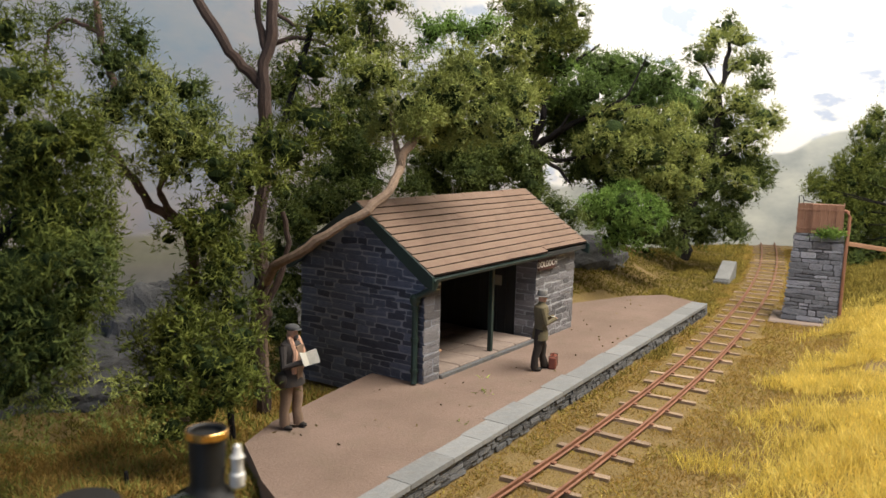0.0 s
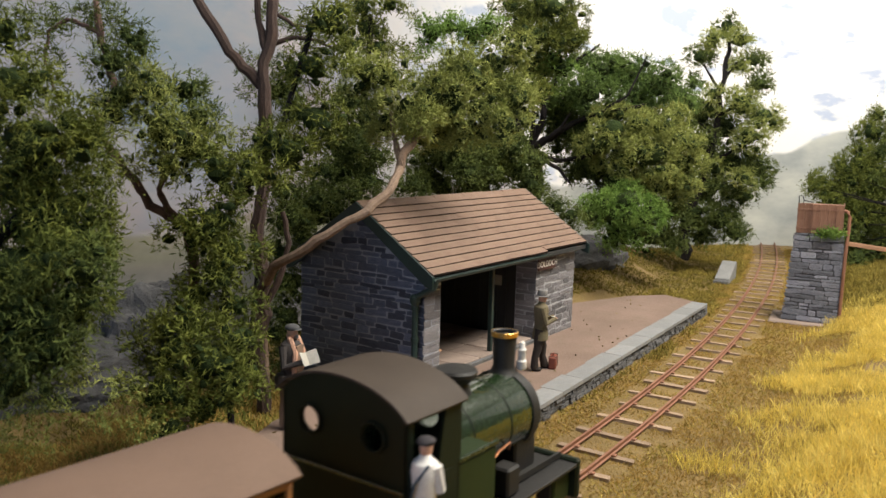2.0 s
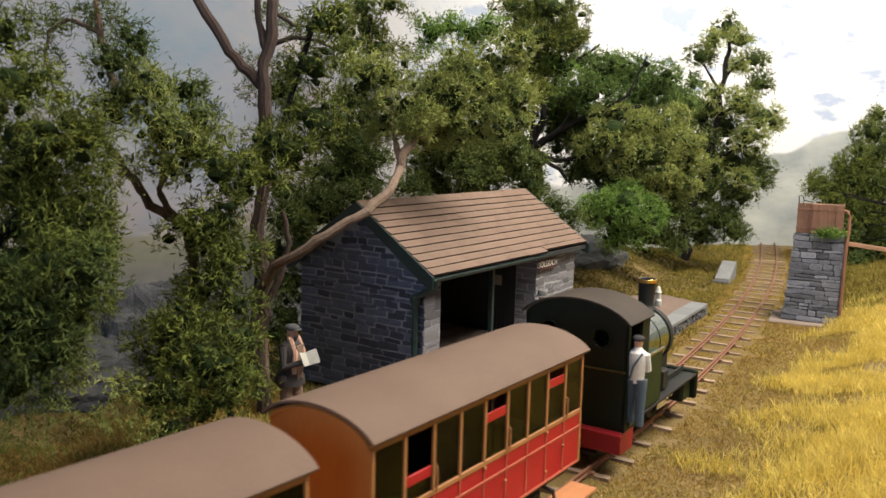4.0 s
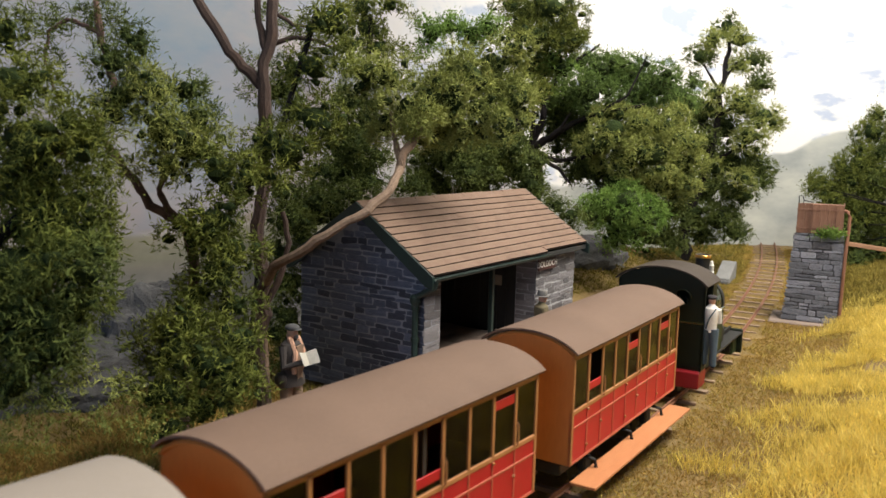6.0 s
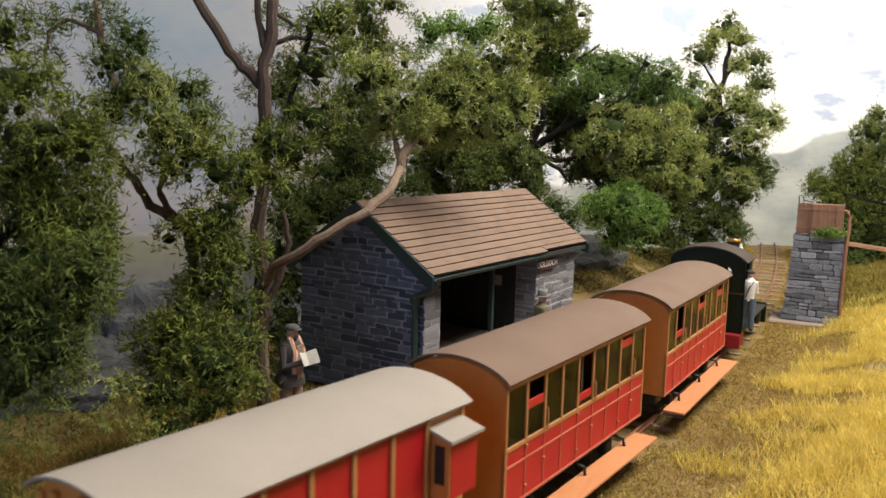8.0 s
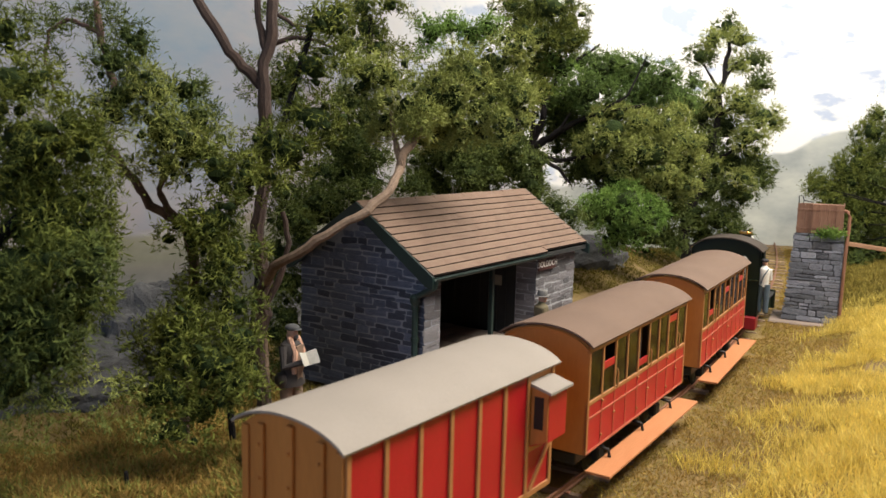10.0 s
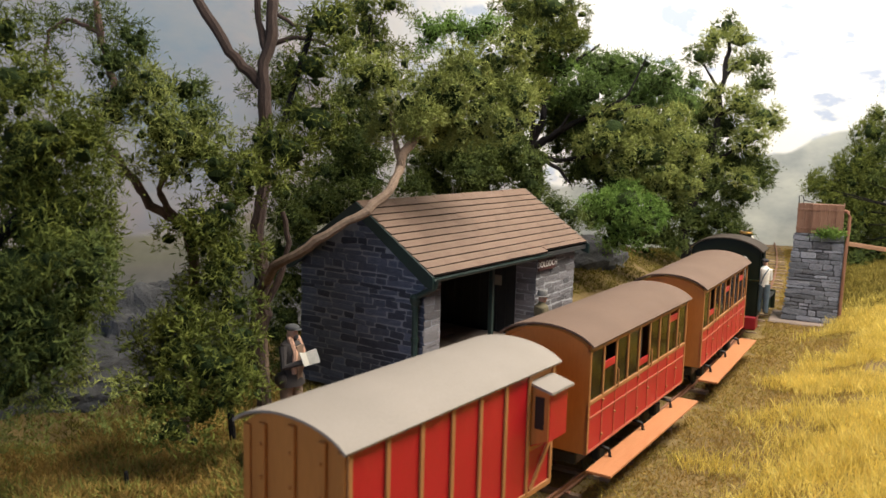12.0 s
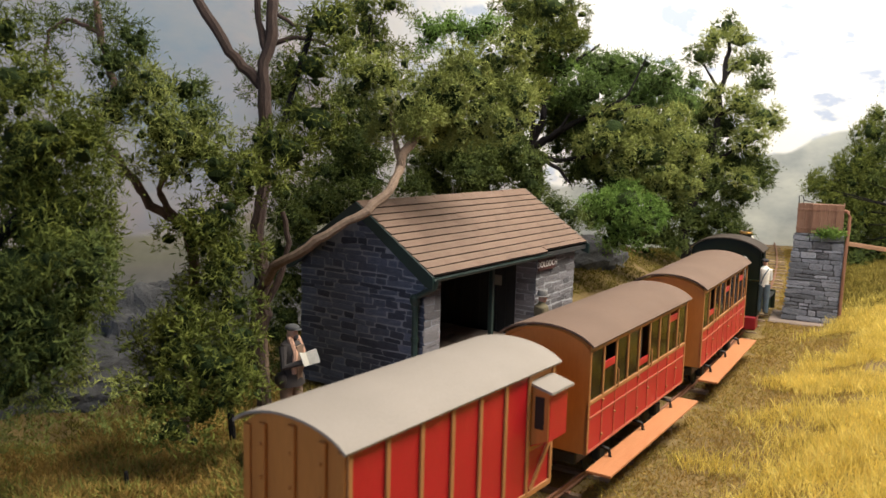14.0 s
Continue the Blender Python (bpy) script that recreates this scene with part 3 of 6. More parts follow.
    x = rx0
    while x < rx1 - 0.05:
        w = min(rngf.uniform(0.3, 0.7), rx1 - x)
        part("ridge_tile", prism(bmesh.new(), [(-0.14, -0.1), (0, 0.0), (0.14, -0.1), (0.14, -0.07), (0, 0.035), (-0.14, -0.07)], 0.005, w - 0.005, "x"), ROOF_SLATE, roof, m=at(x, half, RIDGE + 0.03 + rngf.uniform(-0.006, 0.006)))
        x += w
    # bargeboards
    for bx in (rx0 - 0.05, rx1 - 0.02):
        for sgn in (-1, 1):
            out = [(half, RIDGE + 0.05), (half + sgn * (half - ey + 0.06), ez + 0.0), (half + sgn * (half - ey + 0.06), ez - 0.24), (half + sgn * (half - ey - 0.12), ez - 0.2), (half, RIDGE - 0.2)]
            part("bargeboard", prism(bmesh.new(), out, bx, bx + 0.07, "x"), GREEN_PAINT, t, "dark green painted bargeboard")
    # beam, gutter, post, downpipe
    part("beam", boxed(SX0 + 0.2, FRONT_X + 0.02, SY0 + 0.02, SY0 + 0.18, EAVE - 0.14, EAVE + 0.04, 0.015), GREEN_PAINT, t, "dark green timber beam")
    bm = bmesh.new()
    arc = [(0.075 * math.cos(a), 0.075 * math.sin(a)) for a in np.linspace(math.pi, 2 * math.pi, 8)] + [(0.06 * math.cos(a), 0.06 * math.sin(a)) for a in np.linspace(2 * math.pi, math.pi, 8)]
    prism(bm, [(ey - 0.06 + u, ez - 0.03 + v) for u, v in arc], rx0, FRONT_X + 0.07, "x")
    part("gutter", bm, GREEN_PAINT, t, "dark green half-round gutter")
    part("fascia", boxed(FRONT_X + 0.08, rx1 - 0.05, ey + 0.02, ey + 0.07, ez - 0.11, ez - 0.01), DARK_BOARD, t)
    part("post", boxed(16.17, 16.27, SY0 + 0.16, SY0 + 0.26, 0.1, EAVE - 0.05, 0.01), GREEN_PAINT, t, "slim dark green roof post")
    bm = bmesh.new()
    tube(bm, [(SX0 - 0.05, ey - 0.06, ez - 0.08), (SX0 - 0.07, ey - 0.03, ez - 0.22), (SX0 - 0.1, SY0 + 0.1, ez - 0.42), (SX0 - 0.1, SY0 + 0.16, ez - 0.5), (SX0 - 0.1, SY0 + 0.18, ez - 0.62), (SX0 - 0.1, SY0 + 0.18, 0.12), (SX0 - 0.13, SY0 + 0.16, 0.02)], 0.065, 10)
    for z in (1.55, 0.9, 0.25):
        turned(bm, [(0.085, z), (0.085, z + 0.08)], Matrix.Translation((SX0 - 0.1, SY0 + 0.18, 0)), 12)
    turned(bm, [(0.07, 1.62), (0.115, 1.72), (0.115, 1.82), (0.07, 1.86)], Matrix.Translation((SX0 - 0.1, SY0 + 0.18, 0)), 12)
    part("downpipe", bm, GREEN_PAINT, t, "dark green downpipe with swan-neck", soft=True)
    return t


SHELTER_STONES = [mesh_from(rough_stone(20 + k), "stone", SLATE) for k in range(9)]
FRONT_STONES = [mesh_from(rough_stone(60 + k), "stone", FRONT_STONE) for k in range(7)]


def lettering(name, text, size, mat, parent, m, depth=0.004, align="CENTER"):
    cu = bpy.data.curves.new(name, "FONT")
    cu.body, cu.size, cu.extrude = text, size * S, depth * S
    cu.align_x, cu.align_y = align, "CENTER"
    tmp = new(name + "_curve", cu)
    me = bpy.data.meshes.new_from_object(tmp.evaluated_get(bpy.context.evaluated_depsgraph_get()))
    bpy.data.objects.remove(tmp)
    bpy.data.curves.remove(cu)
    me.materials.clear()
    me.materials.append(mat)
    ob = new(name, me)
    ob.parent = parent
    ob.matrix_basis = m
    return ob


def make_sign():
    maroon = material("maroon_sign_paint", (0.055, 0.02, 0.018), (0.08, 0.03, 0.025), 0.3, 0.04, 0.5, bump=0.05)
    t = thing("name_board", at(18.42, SY0 - 0.045, 1.93), "maroon station name board with white capitals on the wall", "sign")
    part("board", boxed(-0.45, 0.45, -0.015, 0.015, -0.14, 0.14, 0.008), maroon, t)
    lettering("lettering", "DOLGOCH", 0.21, WHITE_PAINT, t, at(0, -0.02, 0, 90, 0, 0))
    n = thing("notice", at(FRONT_X + 0.045, SY0 + 1.2, 1.42), "small pale paper notice on the dark partition", "notice")
    part("sheet", boxed(-0.004, 0.004, -0.17, 0.17, -0.13, 0.13, 0.002), material("aged_paper", (0.2, 0.19, 0.15), (0.27, 0.25, 0.2), 0.2, 0.03, 0.9, bump=0.1), n)


make_platform()
make_track("railway_track", track_y, track_turn, -6, 47.5, "single narrow-gauge track with rusty rails and worn sleepers")
make_shelter()
make_sign()


# ---- the train: each vehicle's origin lies on the rail top, its nose along +x ----
def wheelset(parent, x, r=0.33, rim=BLACK_IRON, spokes=False):
    for side in (-1, 1):
        bm = bmesh.new()
        m = Matrix.Translation((x, side * 0.36, r)) @ Matrix.Rotation(math.pi / 2, 4, "X")
        turned(bm, [(0.06, -0.05), (r * 0.85, -0.045), (r + 0.03, -0.03 * side - 0.01), (r, 0.045), (r * 0.82, 0.05), (r * 0.7, 0.02), (0.06, 0.05)], m, 22)
        part("wheel", bm, rim, parent, soft=True)


def arc_roof(bm, half, eave, rise, x0, x1, thick=0.028, n=14):
    top = [(half * math.sin(a) / math.sin(1.1), eave + rise * (math.cos(a) - math.cos(1.1)) / (1 - math.cos(1.1))) for a in np.linspace(-1.1, 1.1, n)]
    low = [(u * 0.985, v - thick) for u, v in reversed(top)]
    prism(bm, top + low, x0, x1, "x")
    return bm


COACH_L, COACH_HALF, COACH_EAVE, COACH_RISE = 4.7, 0.71, 2.26, 0.25


def make_coach(name, label, drops):
    t = thing(name, at(0, 0, 0), label, "railway coach", "red coaches of the train")
    x0, x1 = -COACH_L / 2, COACH_L / 2
    h = COACH_HALF
    floor, waist, top = 0.62, 1.4, 2.22
    # roof and ends
    part("roof", arc_roof(bmesh.new(), h + 0.08, COACH_EAVE + 0.025, COACH_RISE, x0 - 0.05, x1 + 0.05), ROOF_BROWN, t, "plain brown curved roof", soft=True)
    arc = [(h * math.sin(a) / math.sin(1.1), COACH_EAVE - 0.005 + (COACH_RISE - 0.02) * (math.cos(a) - math.cos(1.1)) / (1 - math.cos(1.1))) for a in np.linspace(1.1, -1.1, 12)]
    for sx in (-1, 1):
        a, b = sorted((sx * (COACH_L / 2 - 0.05), sx * COACH_L / 2))
        end = part("end_panel", prism(bmesh.new(), [(-h, floor), (h, floor)] + arc, a, b, "x"), TEAK, t, "ochre-brown planked end")
        rim = [(u * 1.0, v) for u, v in arc]
        bm = bmesh.new()
        tube(bm, [(sx * (COACH_L / 2 + 0.012), u * 0.97, v - 0.03) for u, v in rim], 0.022, 6)
        part("end_beading", bm, TEAK, end)
    # sides: lower crimson panels, window band with pillars, droplights
    bays = 9
    w = (COACH_L - 0.06) / bays
    part("bulkhead", boxed(-0.03, 0.03, -h + 0.06, h - 0.06, floor, top), COACH_INSIDE, t)
    part("seat", boxed(x0 + 0.1, x0 + 0.55, -h + 0.08, h - 0.08, floor + 0.02, floor + 0.45, 0.03), COACH_INSIDE, t)
    part("seat", boxed(x1 - 0.55, x1 - 0.1, -h + 0.08, h - 0.08, floor + 0.02, floor + 0.45, 0.03), COACH_INSIDE, t)
    part("floor", boxed(x0 + 0.05, x1 - 0.05, -h + 0.04, h - 0.04, floor - 0.02, floor + 0.02), COACH_INSIDE, t)
    doors = (1, 4, 7)
    for s in (-1, 1):
        ya, yb = s * h, s * (h - 0.045)
        side = part("lower_panel", boxed(x0, x1, min(ya, yb), max(ya, yb), floor, waist, 0.008), CRIMSON, t, "crimson lower side panel")
        part("cant_rail", boxed(x0, x1, min(ya, yb), max(ya, yb), top - 0.06, top + 0.06, 0.008), TEAK_TRIM, t)
        yo = s * (h + 0.012)
        o0, o1 = min(yo, yb), max(yo, yb)
        part("waist_rail", boxed(x0, x1, o0, o1, waist - 0.035, waist + 0.03, 0.008), TEAK_TRIM, t)
        part("lower_beading", boxed(x0, x1, min(yo, ya), max(yo, ya), waist - 0.25, waist - 0.215, 0.005), BEADING, side)
        part("sole_strip", boxed(x0, x1, min(yo, ya), max(yo, ya), floor, floor + 0.04, 0.005), BEADING, side)
        for i in range(bays + 1):
            x = x0 + 0.03 + i * w
            part("pillar", boxed(x - 0.026, x + 0.026, min(yo, s * (h - 0.018)), max(yo, s * (h - 0.018)), waist, top - 0.03, 0.006), TEAK_TRIM, t)
            if i in (0, bays):
                part("corner_beading", boxed(x - 0.03, x + 0.03, o0, o1, floor, waist, 0.006), TEAK_TRIM, side)
            else:
                part("panel_beading", boxed(x - 0.014, x + 0.014, min(yo, ya), max(yo, ya), floor + 0.04, waist - 0.03, 0.004), BEADING, side)
        for i in range(bays):
            xa, xb = x0 + 0.03 + i * w + 0.035, x0 + 0.03 + (i + 1) * w - 0.035
            if i in doors:
                drop = drops[doors.index(i)]
                part("droplight_rail", boxed(xa, xb, min(s * (h - 0.022), s * (h - 0.002)), max(s * (h - 0.022), s * (h - 0.002)), top - drop - 0.12, top - drop, 0.006), CRIMSON, t, "red droplight rail, part lowered")
                part("pane", boxed(xa, xb, s * (h - 0.012) - 0.004, s * (h - 0.012) + 0.004, waist, top - drop - 0.12), GLASS, t)
                bm = bmesh.new()
                tube(bm, [(xb + 0.03, s * (h + 0.03), waist + 0.02), (xb + 0.03, s * (h + 0.055), waist + 0.05), (xb + 0.03, s * (h + 0.055), waist + 0.3), (xb + 0.03, s * (h + 0.03), waist + 0.33)], 0.012, 6)
                part("grab_handle", bm, TEAK_TRIM, t)
                bm = bmesh.new()
                blob(bm, (xb - 0.02, s * (h + 0.035), floor + 0.42), 0.025, sub=1)
                part("door_handle", bm, TEAK_TRIM, t)
                for z in (floor + 0.16, waist - 0.08):
                    part("hinge", boxed(xa - 0.05, xa - 0.01, min(ya, s * (h + 0.03)), max(ya, s * (h + 0.03)), z, z + 0.035, 0.004), TEAK_TRIM, side)
            else:
                part("pane", boxed(xa, xb, s * (h - 0.012) - 0.004, s * (h - 0.012) + 0.004, waist, top - 0.06), GLASS, t)
        # footboard on brackets
        fb = part("footboard", boxed(x0 + 0.12, x1 - 0.12, min(s * (h - 0.04), s * (h + 0.36)), max(s * (h - 0.04), s * (h + 0.36)), 0.3, 0.345, 0.008), STEP_BOARD, t, "bare orange wooden footboard")
        for x in (-1.5, 0.0, 1.5):
            bm = bmesh.new()
            tube(bm, [(x, s * 0.5, 0.5), (x, s * (h + 0.04), 0.46), (x, s * (h + 0.06), 0.34)], 0.03, 6)
            part("footboard_bracket", bm, BLACK_IRON, fb)
    part("underframe", boxed(x0 + 0.02, x1 - 0.02, -0.55, 0.55, 0.42, 0.6, 0.02), BLACK_IRON, t)
    for x in (-1.35, 1.35):
        wheelset(t, x, 0.3)
        for s in (-1, 1):
            part("axle_box", boxed(x - 0.13, x + 0.13, min(s * 0.44, s * 0.58), max(s * 0.44, s * 0.58), 0.2, 0.44, 0.03), BLACK_IRON, t)
    for sx in (-1, 1):
        bm = bmesh.new()
        tube(bm, [(sx * COACH_L / 2, 0, 0.5), (sx * (COACH_L / 2 + 0.3), 0, 0.5)], 0.05, 8)
        turned(bm, [(0.05, 0), (0.16, 0.02), (0.16, 0.06), (0.02, 0.09)], Matrix.Translation((sx * (COACH_L / 2 + 0.28), 0, 0.5)) @ Matrix.Rotation(sx * math.pi / 2, 4, "Y"), 12)
        part("coupler", bm, BLACK_IRON, t)
        bm = bmesh.new()
        tube(bm, [(sx * (COACH_L / 2 + 0.02), 0.3, 0.7), (sx * (COACH_L / 2 + 0.16), 0.3, 0.62), (sx * (COACH_L / 2 + 0.18), 0.3, 0.34)], 0.03, 6)
        part("brake_hose", bm, BLACK_IRON, t)
    return t


VAN_L = 4.12


def make_van():
    t = thing("brake_van", at(0, 0, 0), "crimson brake van with brown ribs and pale grey roof", "brake van")
    x0, x1, h = -VAN_L / 2, VAN_L / 2, 0.71
    floor, top = 0.62, 2.26
    part("roof", arc_roof(bmesh.new(), h + 0.08, top + 0.04, 0.22, x0 - 0.1, x1 + 0.08), ROOF_PALE, t, "pale grey curved roof", soft=True)
    arc = [(h * math.sin(a) / math.sin(1.1), top - 0.005 + 0.22 * (math.cos(a) - math.cos(1.1)) / (1 - math.cos(1.1))) for a in np.linspace(1.1, -1.1, 12)]
    for sx in (-1, 1):
        a, b = sorted((sx * (VAN_L / 2 - 0.05), sx * VAN_L / 2))
        end = part("end_panel", prism(bmesh.new(), [(-h, floor), (h, floor)] + arc, a, b, "x"), TEAK, t, "ochre-brown planked van end")
        for y in (-0.42, 0.0, 0.42):
            yy = y * 1.0
            zt = top + 0.13 - 0.4 * y * y
            a, b = sorted((sx * VAN_L / 2, sx * (VAN_L / 2 + 0.05)))
            post = part("end_post", boxed(a, b, yy - 0.05, yy + 0.05, floor, zt, 0.01), TEAK, end)
            for z in (0.95, 1.35, 1.75, 2.1):
                bm = bmesh.new()
                blob(bm, (sx * (VAN_L / 2 + 0.055), yy, z), 0.028, sub=1)
                part("bolt", bm, TEAK, end)
        for y in (-h + 0.05, h - 0.05):
            a, b = sorted((sx * VAN_L / 2, sx * (VAN_L / 2 + 0.03)))
            part("corner_post", boxed(a, b, y - 0.05, y + 0.05, floor, top, 0.008), TEAK, end)
    xd = x1 - 0.55
    for s in (-1, 1):
        ya, yb = s * h, s * (h - 0.05)
        part("side_panel", boxed(x0, xd - 0.12, min(ya, yb), max(ya, yb), floor, top, 0.006), CRIMSON, t, "crimson side panel")
        part("end_bay_panel", boxed(xd - 0.12, x1, min(ya, yb), max(ya, yb), floor, 1.2, 0.006), CRIMSON, t)
        part("end_bay_top", boxed(xd - 0.12, x1, min(ya, yb), max(ya, yb), 1.2, top, 0.006), TEAK, t, "brown panel behind the lookout")
        yo = s * (h + 0.03)
        o0, o1 = min(ya, yo), max(ya, yo)
        ribs = list(np.linspace(x0 + 0.03, xd - 0.12, 7)) + [x1 - 0.03]
        for x in ribs:
            part("rib", boxed(x - 0.035, x + 0.035, o0, o1, floor, top - 0.01, 0.008), TEAK_TRIM, t)
        part("bottom_rail", boxed(x0, x1, o0, o1, floor - 0.02, floor + 0.06, 0.008), TEAK_TRIM, t)
        bm = bmesh.new()
        prism(bm, [(xd - 0.04, floor + 0.08), (xd + 0.03, floor + 0.06), (x1 - 0.05, 1.2), (x1 - 0.12, 1.22)], o0, o1, "y")
        part("diagonal_brace", bm, TEAK_TRIM, t)
        # lookout
        out = [(ya, 1.28), (s * (h + 0.27), 1.4), (s * (h + 0.27), 2.06), (ya, 2.12)]
        duck = part("lookout", prism(bmesh.new(), out, xd - 0.02, x1 - 0.1, "x"), CRIMSON, t, "crimson guard's lookout with brown side")
        out2 = [(ya, 1.3), (s * (h + 0.262), 1.41), (s * (h + 0.262), 2.05), (ya, 2.1)]
        part("lookout_cheek", prism(bmesh.new(), out2, xd - 0.045, xd - 0.02, "x"), TEAK, duck)
        part("lookout_window", boxed(xd - 0.056, xd - 0.045, min(s * (h + 0.07), s * (h + 0.2)), max(s * (h + 0.07), s * (h + 0.2)), 1.55, 1.98), BLACK_IRON, duck, "dark narrow lookout window")
        out3 = [(s * (h - 0.02), 2.17), (s * (h + 0.33), 2.08), (s * (h + 0.33), 2.045), (s * (h - 0.02), 2.13)]
        part("lookout_roof", prism(bmesh.new(), out3, xd - 0.1, x1 - 0.04, "x"), ROOF_PALE, duck)
        part("footboard", boxed(x0 + 0.5, x1 - 0.3, min(s * (h - 0.04), s * (h + 0.3)), max(s * (h - 0.04), s * (h + 0.3)), 0.3, 0.345, 0.008), STEP_BOARD, t, "bare orange wooden footboard")
    part("floor", boxed(x0 + 0.04, x1 - 0.04, -h + 0.05, h - 0.05, floor - 0.02, floor + 0.02), COACH_INSIDE, t)
    part("underframe", boxed(x0 + 0.02, x1 - 0.02, -0.55, 0.55, 0.42, 0.58, 0.02), BLACK_IRON, t)
    for x in (-1.0, 1.0):
        wheelset(t, x, 0.3)
        for s in (-1, 1):
            part("axle_box", boxed(x - 0.13, x + 0.13, min(s * 0.44, s * 0.58), max(s * 0.44, s * 0.58), 0.2, 0.44, 0.03), BLACK_IRON, t)
    bm = bmesh.new()
    tube(bm, [(x1, 0, 0.5), (x1 + 0.35, 0, 0.5)], 0.05, 8)
    part("coupler", bm, BLACK_IRON, t)
    return t


def make_loco():
    """Nose at +x; the cab's rear sheet at x = 0."""
    t = thing("steam_locomotive", at(0, 0, 0), "dark green narrow-gauge steam tank locomotive with copper-capped chimney", "locomotive")
    h = 0.91
    cab_l, eave, rise = 0.92, 2.4, 0.33
    part("cab_roof", arc_roof(bmesh.new(), h + 0.06, eave, rise, -0.08, cab_l + 0.08), CAB_ROOF, t, "dark grey curved cab roof", soft=True)
    arc = [(h * math.sin(a) / math.sin(1.1), eave - 0.02 + (rise - 0.02) * (math.cos(a) - math.cos(1.1)) / (1 - math.cos(1.1))) for a in np.linspace(1.1, -1.1, 14)]

    def sheet(x, low):
        """A cab end sheet with two round windows."""
        bm = bmesh.new()
        outer = [(-h, low), (h, low)] + arc
        segs = []
        def loop(pts):
            vs = [bm.verts.new((x, u, v)) for u, v in pts]
            for i in range(len(vs)):
                segs.append(bm.edges.new((vs[i], vs[(i + 1) % len(vs)])))
        loop(outer)
        for sy in (-1, 1):
            loop([(sy * 0.46 + 0.15 * math.cos(a), 2.12 + 0.15 * math.sin(a)) for a in np.linspace(0, 2 * math.pi, 17)[:-1]])
        bmesh.ops.triangle_fill(bm, edges=segs, use_beauty=True)
        bmesh.ops.solidify(bm, geom=bm.faces[:], thickness=0.04)
        return bm

    rear = part("cab_rear_sheet", sheet(0.0, 0.62), LOCO_DARK, t, "dark green cab rear sheet with round windows")
    front = part("cab_front_sheet", sheet(cab_l, 1.2), LOCO_DARK, t)
    for sy in (-1, 1):
        for sh, x in ((rear, -0.03), (front, cab_l + 0.03)):
            bm = bmesh.new()
            pts = [(x, sy * 0.46 + 0.16 * math.cos(a), 2.12 + 0.16 * math.sin(a)) for a in np.linspace(0, 2 * math.pi, 21)]
            tube(bm, pts, 0.018, 6)
            part("window_ring", bm, LOCO_DARK, sh)
        s = sy
        a, b = sorted((s * h, s * (h - 0.05)))
        # side: low door opening with sheet ahead of it
        part("cab_side", boxed(0.0, cab_l, a, b, 0.62, 1.66, 0.006), LOCO_DARK, t, "dark green cab side sheet")
        part("cab_side_front", prism(bmesh.new(), [(cab_l - 0.36, 1.66), (cab_l, 1.66), (cab_l, 2.36), (cab_l - 0.26, 2.36), (cab_l - 0.3, 2.15), (cab_l - 0.36, 1.8)], a, b, "y"), LOCO_DARK, t)
        part("cab_side_rear", boxed(0.0, 0.1, a, b, 1.66, 2.36), LOCO_DARK, t)
        bm = bmesh.new()
        tube(bm, [(0.2, s * (h + 0.03), 0.7), (0.2, s * (h + 0.05), 1.0), (0.2, s * (h + 0.05), 1.7), (0.2, s * (h + 0.02), 1.9)], 0.014, 6)
        part("handrail", bm, STEEL, t)
        # side tank
        tank = part("side_tank", boxed(cab_l + 0.002, cab_l + 0.8, min(s * 0.46, s * h), max(s * 0.46, s * h), 0.74, 1.66, 0.03), TANK_GREEN, t, "bronze-green side tank")
        part("tank_rim", boxed(cab_l + 0.0, cab_l + 0.82, min(s * (h - 0.02), s * (h + 0.02)), max(s * (h - 0.02), s * (h + 0.02)), 1.65, 1.72, 0.015), LOCO_GREEN, tank)
        # cylinder and motion gear ahead of the tank
        part("lubricator_box", boxed(cab_l + 1.3, cab_l + 1.6, min(s * 0.5, s * 0.78), max(s * 0.5, s * 0.78), 0.74, 1.12, 0.03), BLACK_IRON, t)
        cyl = part("cylinder", boxed(cab_l + 2.5, cab_l + 2.95, min(s * 0.5, s * 0.8), max(s * 0.5, s * 0.8), 0.22, 0.66, 0.03), TANK_GREEN, t, "green sheeted cylinder")
        part("cylinder_cover", boxed(cab_l + 2.46, cab_l + 2.499, min(s * 0.54, s * 0.76), max(s * 0.54, s * 0.76), 0.28, 0.6, 0.015), BLACK_IRON, cyl)
        part("slide_bar", boxed(cab_l + 1.75, cab_l + 2.45, min(s * 0.64, s * 0.7), max(s * 0.64, s * 0.7), 0.6, 0.63, 0.005), STEEL, t)
        part("crosshead", boxed(cab_l + 1.95, cab_l + 2.08, min(s * 0.63, s * 0.73), max(s * 0.63, s * 0.73), 0.46, 0.599, 0.01), STEEL, t)
        bm = bmesh.new()
        box(bm, cab_l + 0.7, cab_l + 2.1, min(s * 0.66, s * 0.7), max(s * 0.66, s * 0.7), 0.5, 0.56)
        part("piston_rod", bm, STEEL, t)
        bm = bmesh.new()
        box(bm, 0.4, cab_l + 0.9, min(s * 0.52, s * 0.56), max(s * 0.52, s * 0.56), 0.3, 0.38)
        part("coupling_rod", bm, STEEL, t)
        bm = bmesh.new()
        tube(bm, [(cab_l + 0.85, s * 0.68, 1.2), (cab_l + 1.25, s * 0.66, 1.36), (cab_l + 1.6, s * 0.6, 1.36), (cab_l + 1.75, s * 0.5, 1.2)], 0.018, 6)
        part("copper_pipe", bm, COPPER, t)
    part("cab_floor", boxed(0, cab_l, -h + 0.05, h - 0.05, 0.6, 0.66), BLACK_IRON, t)
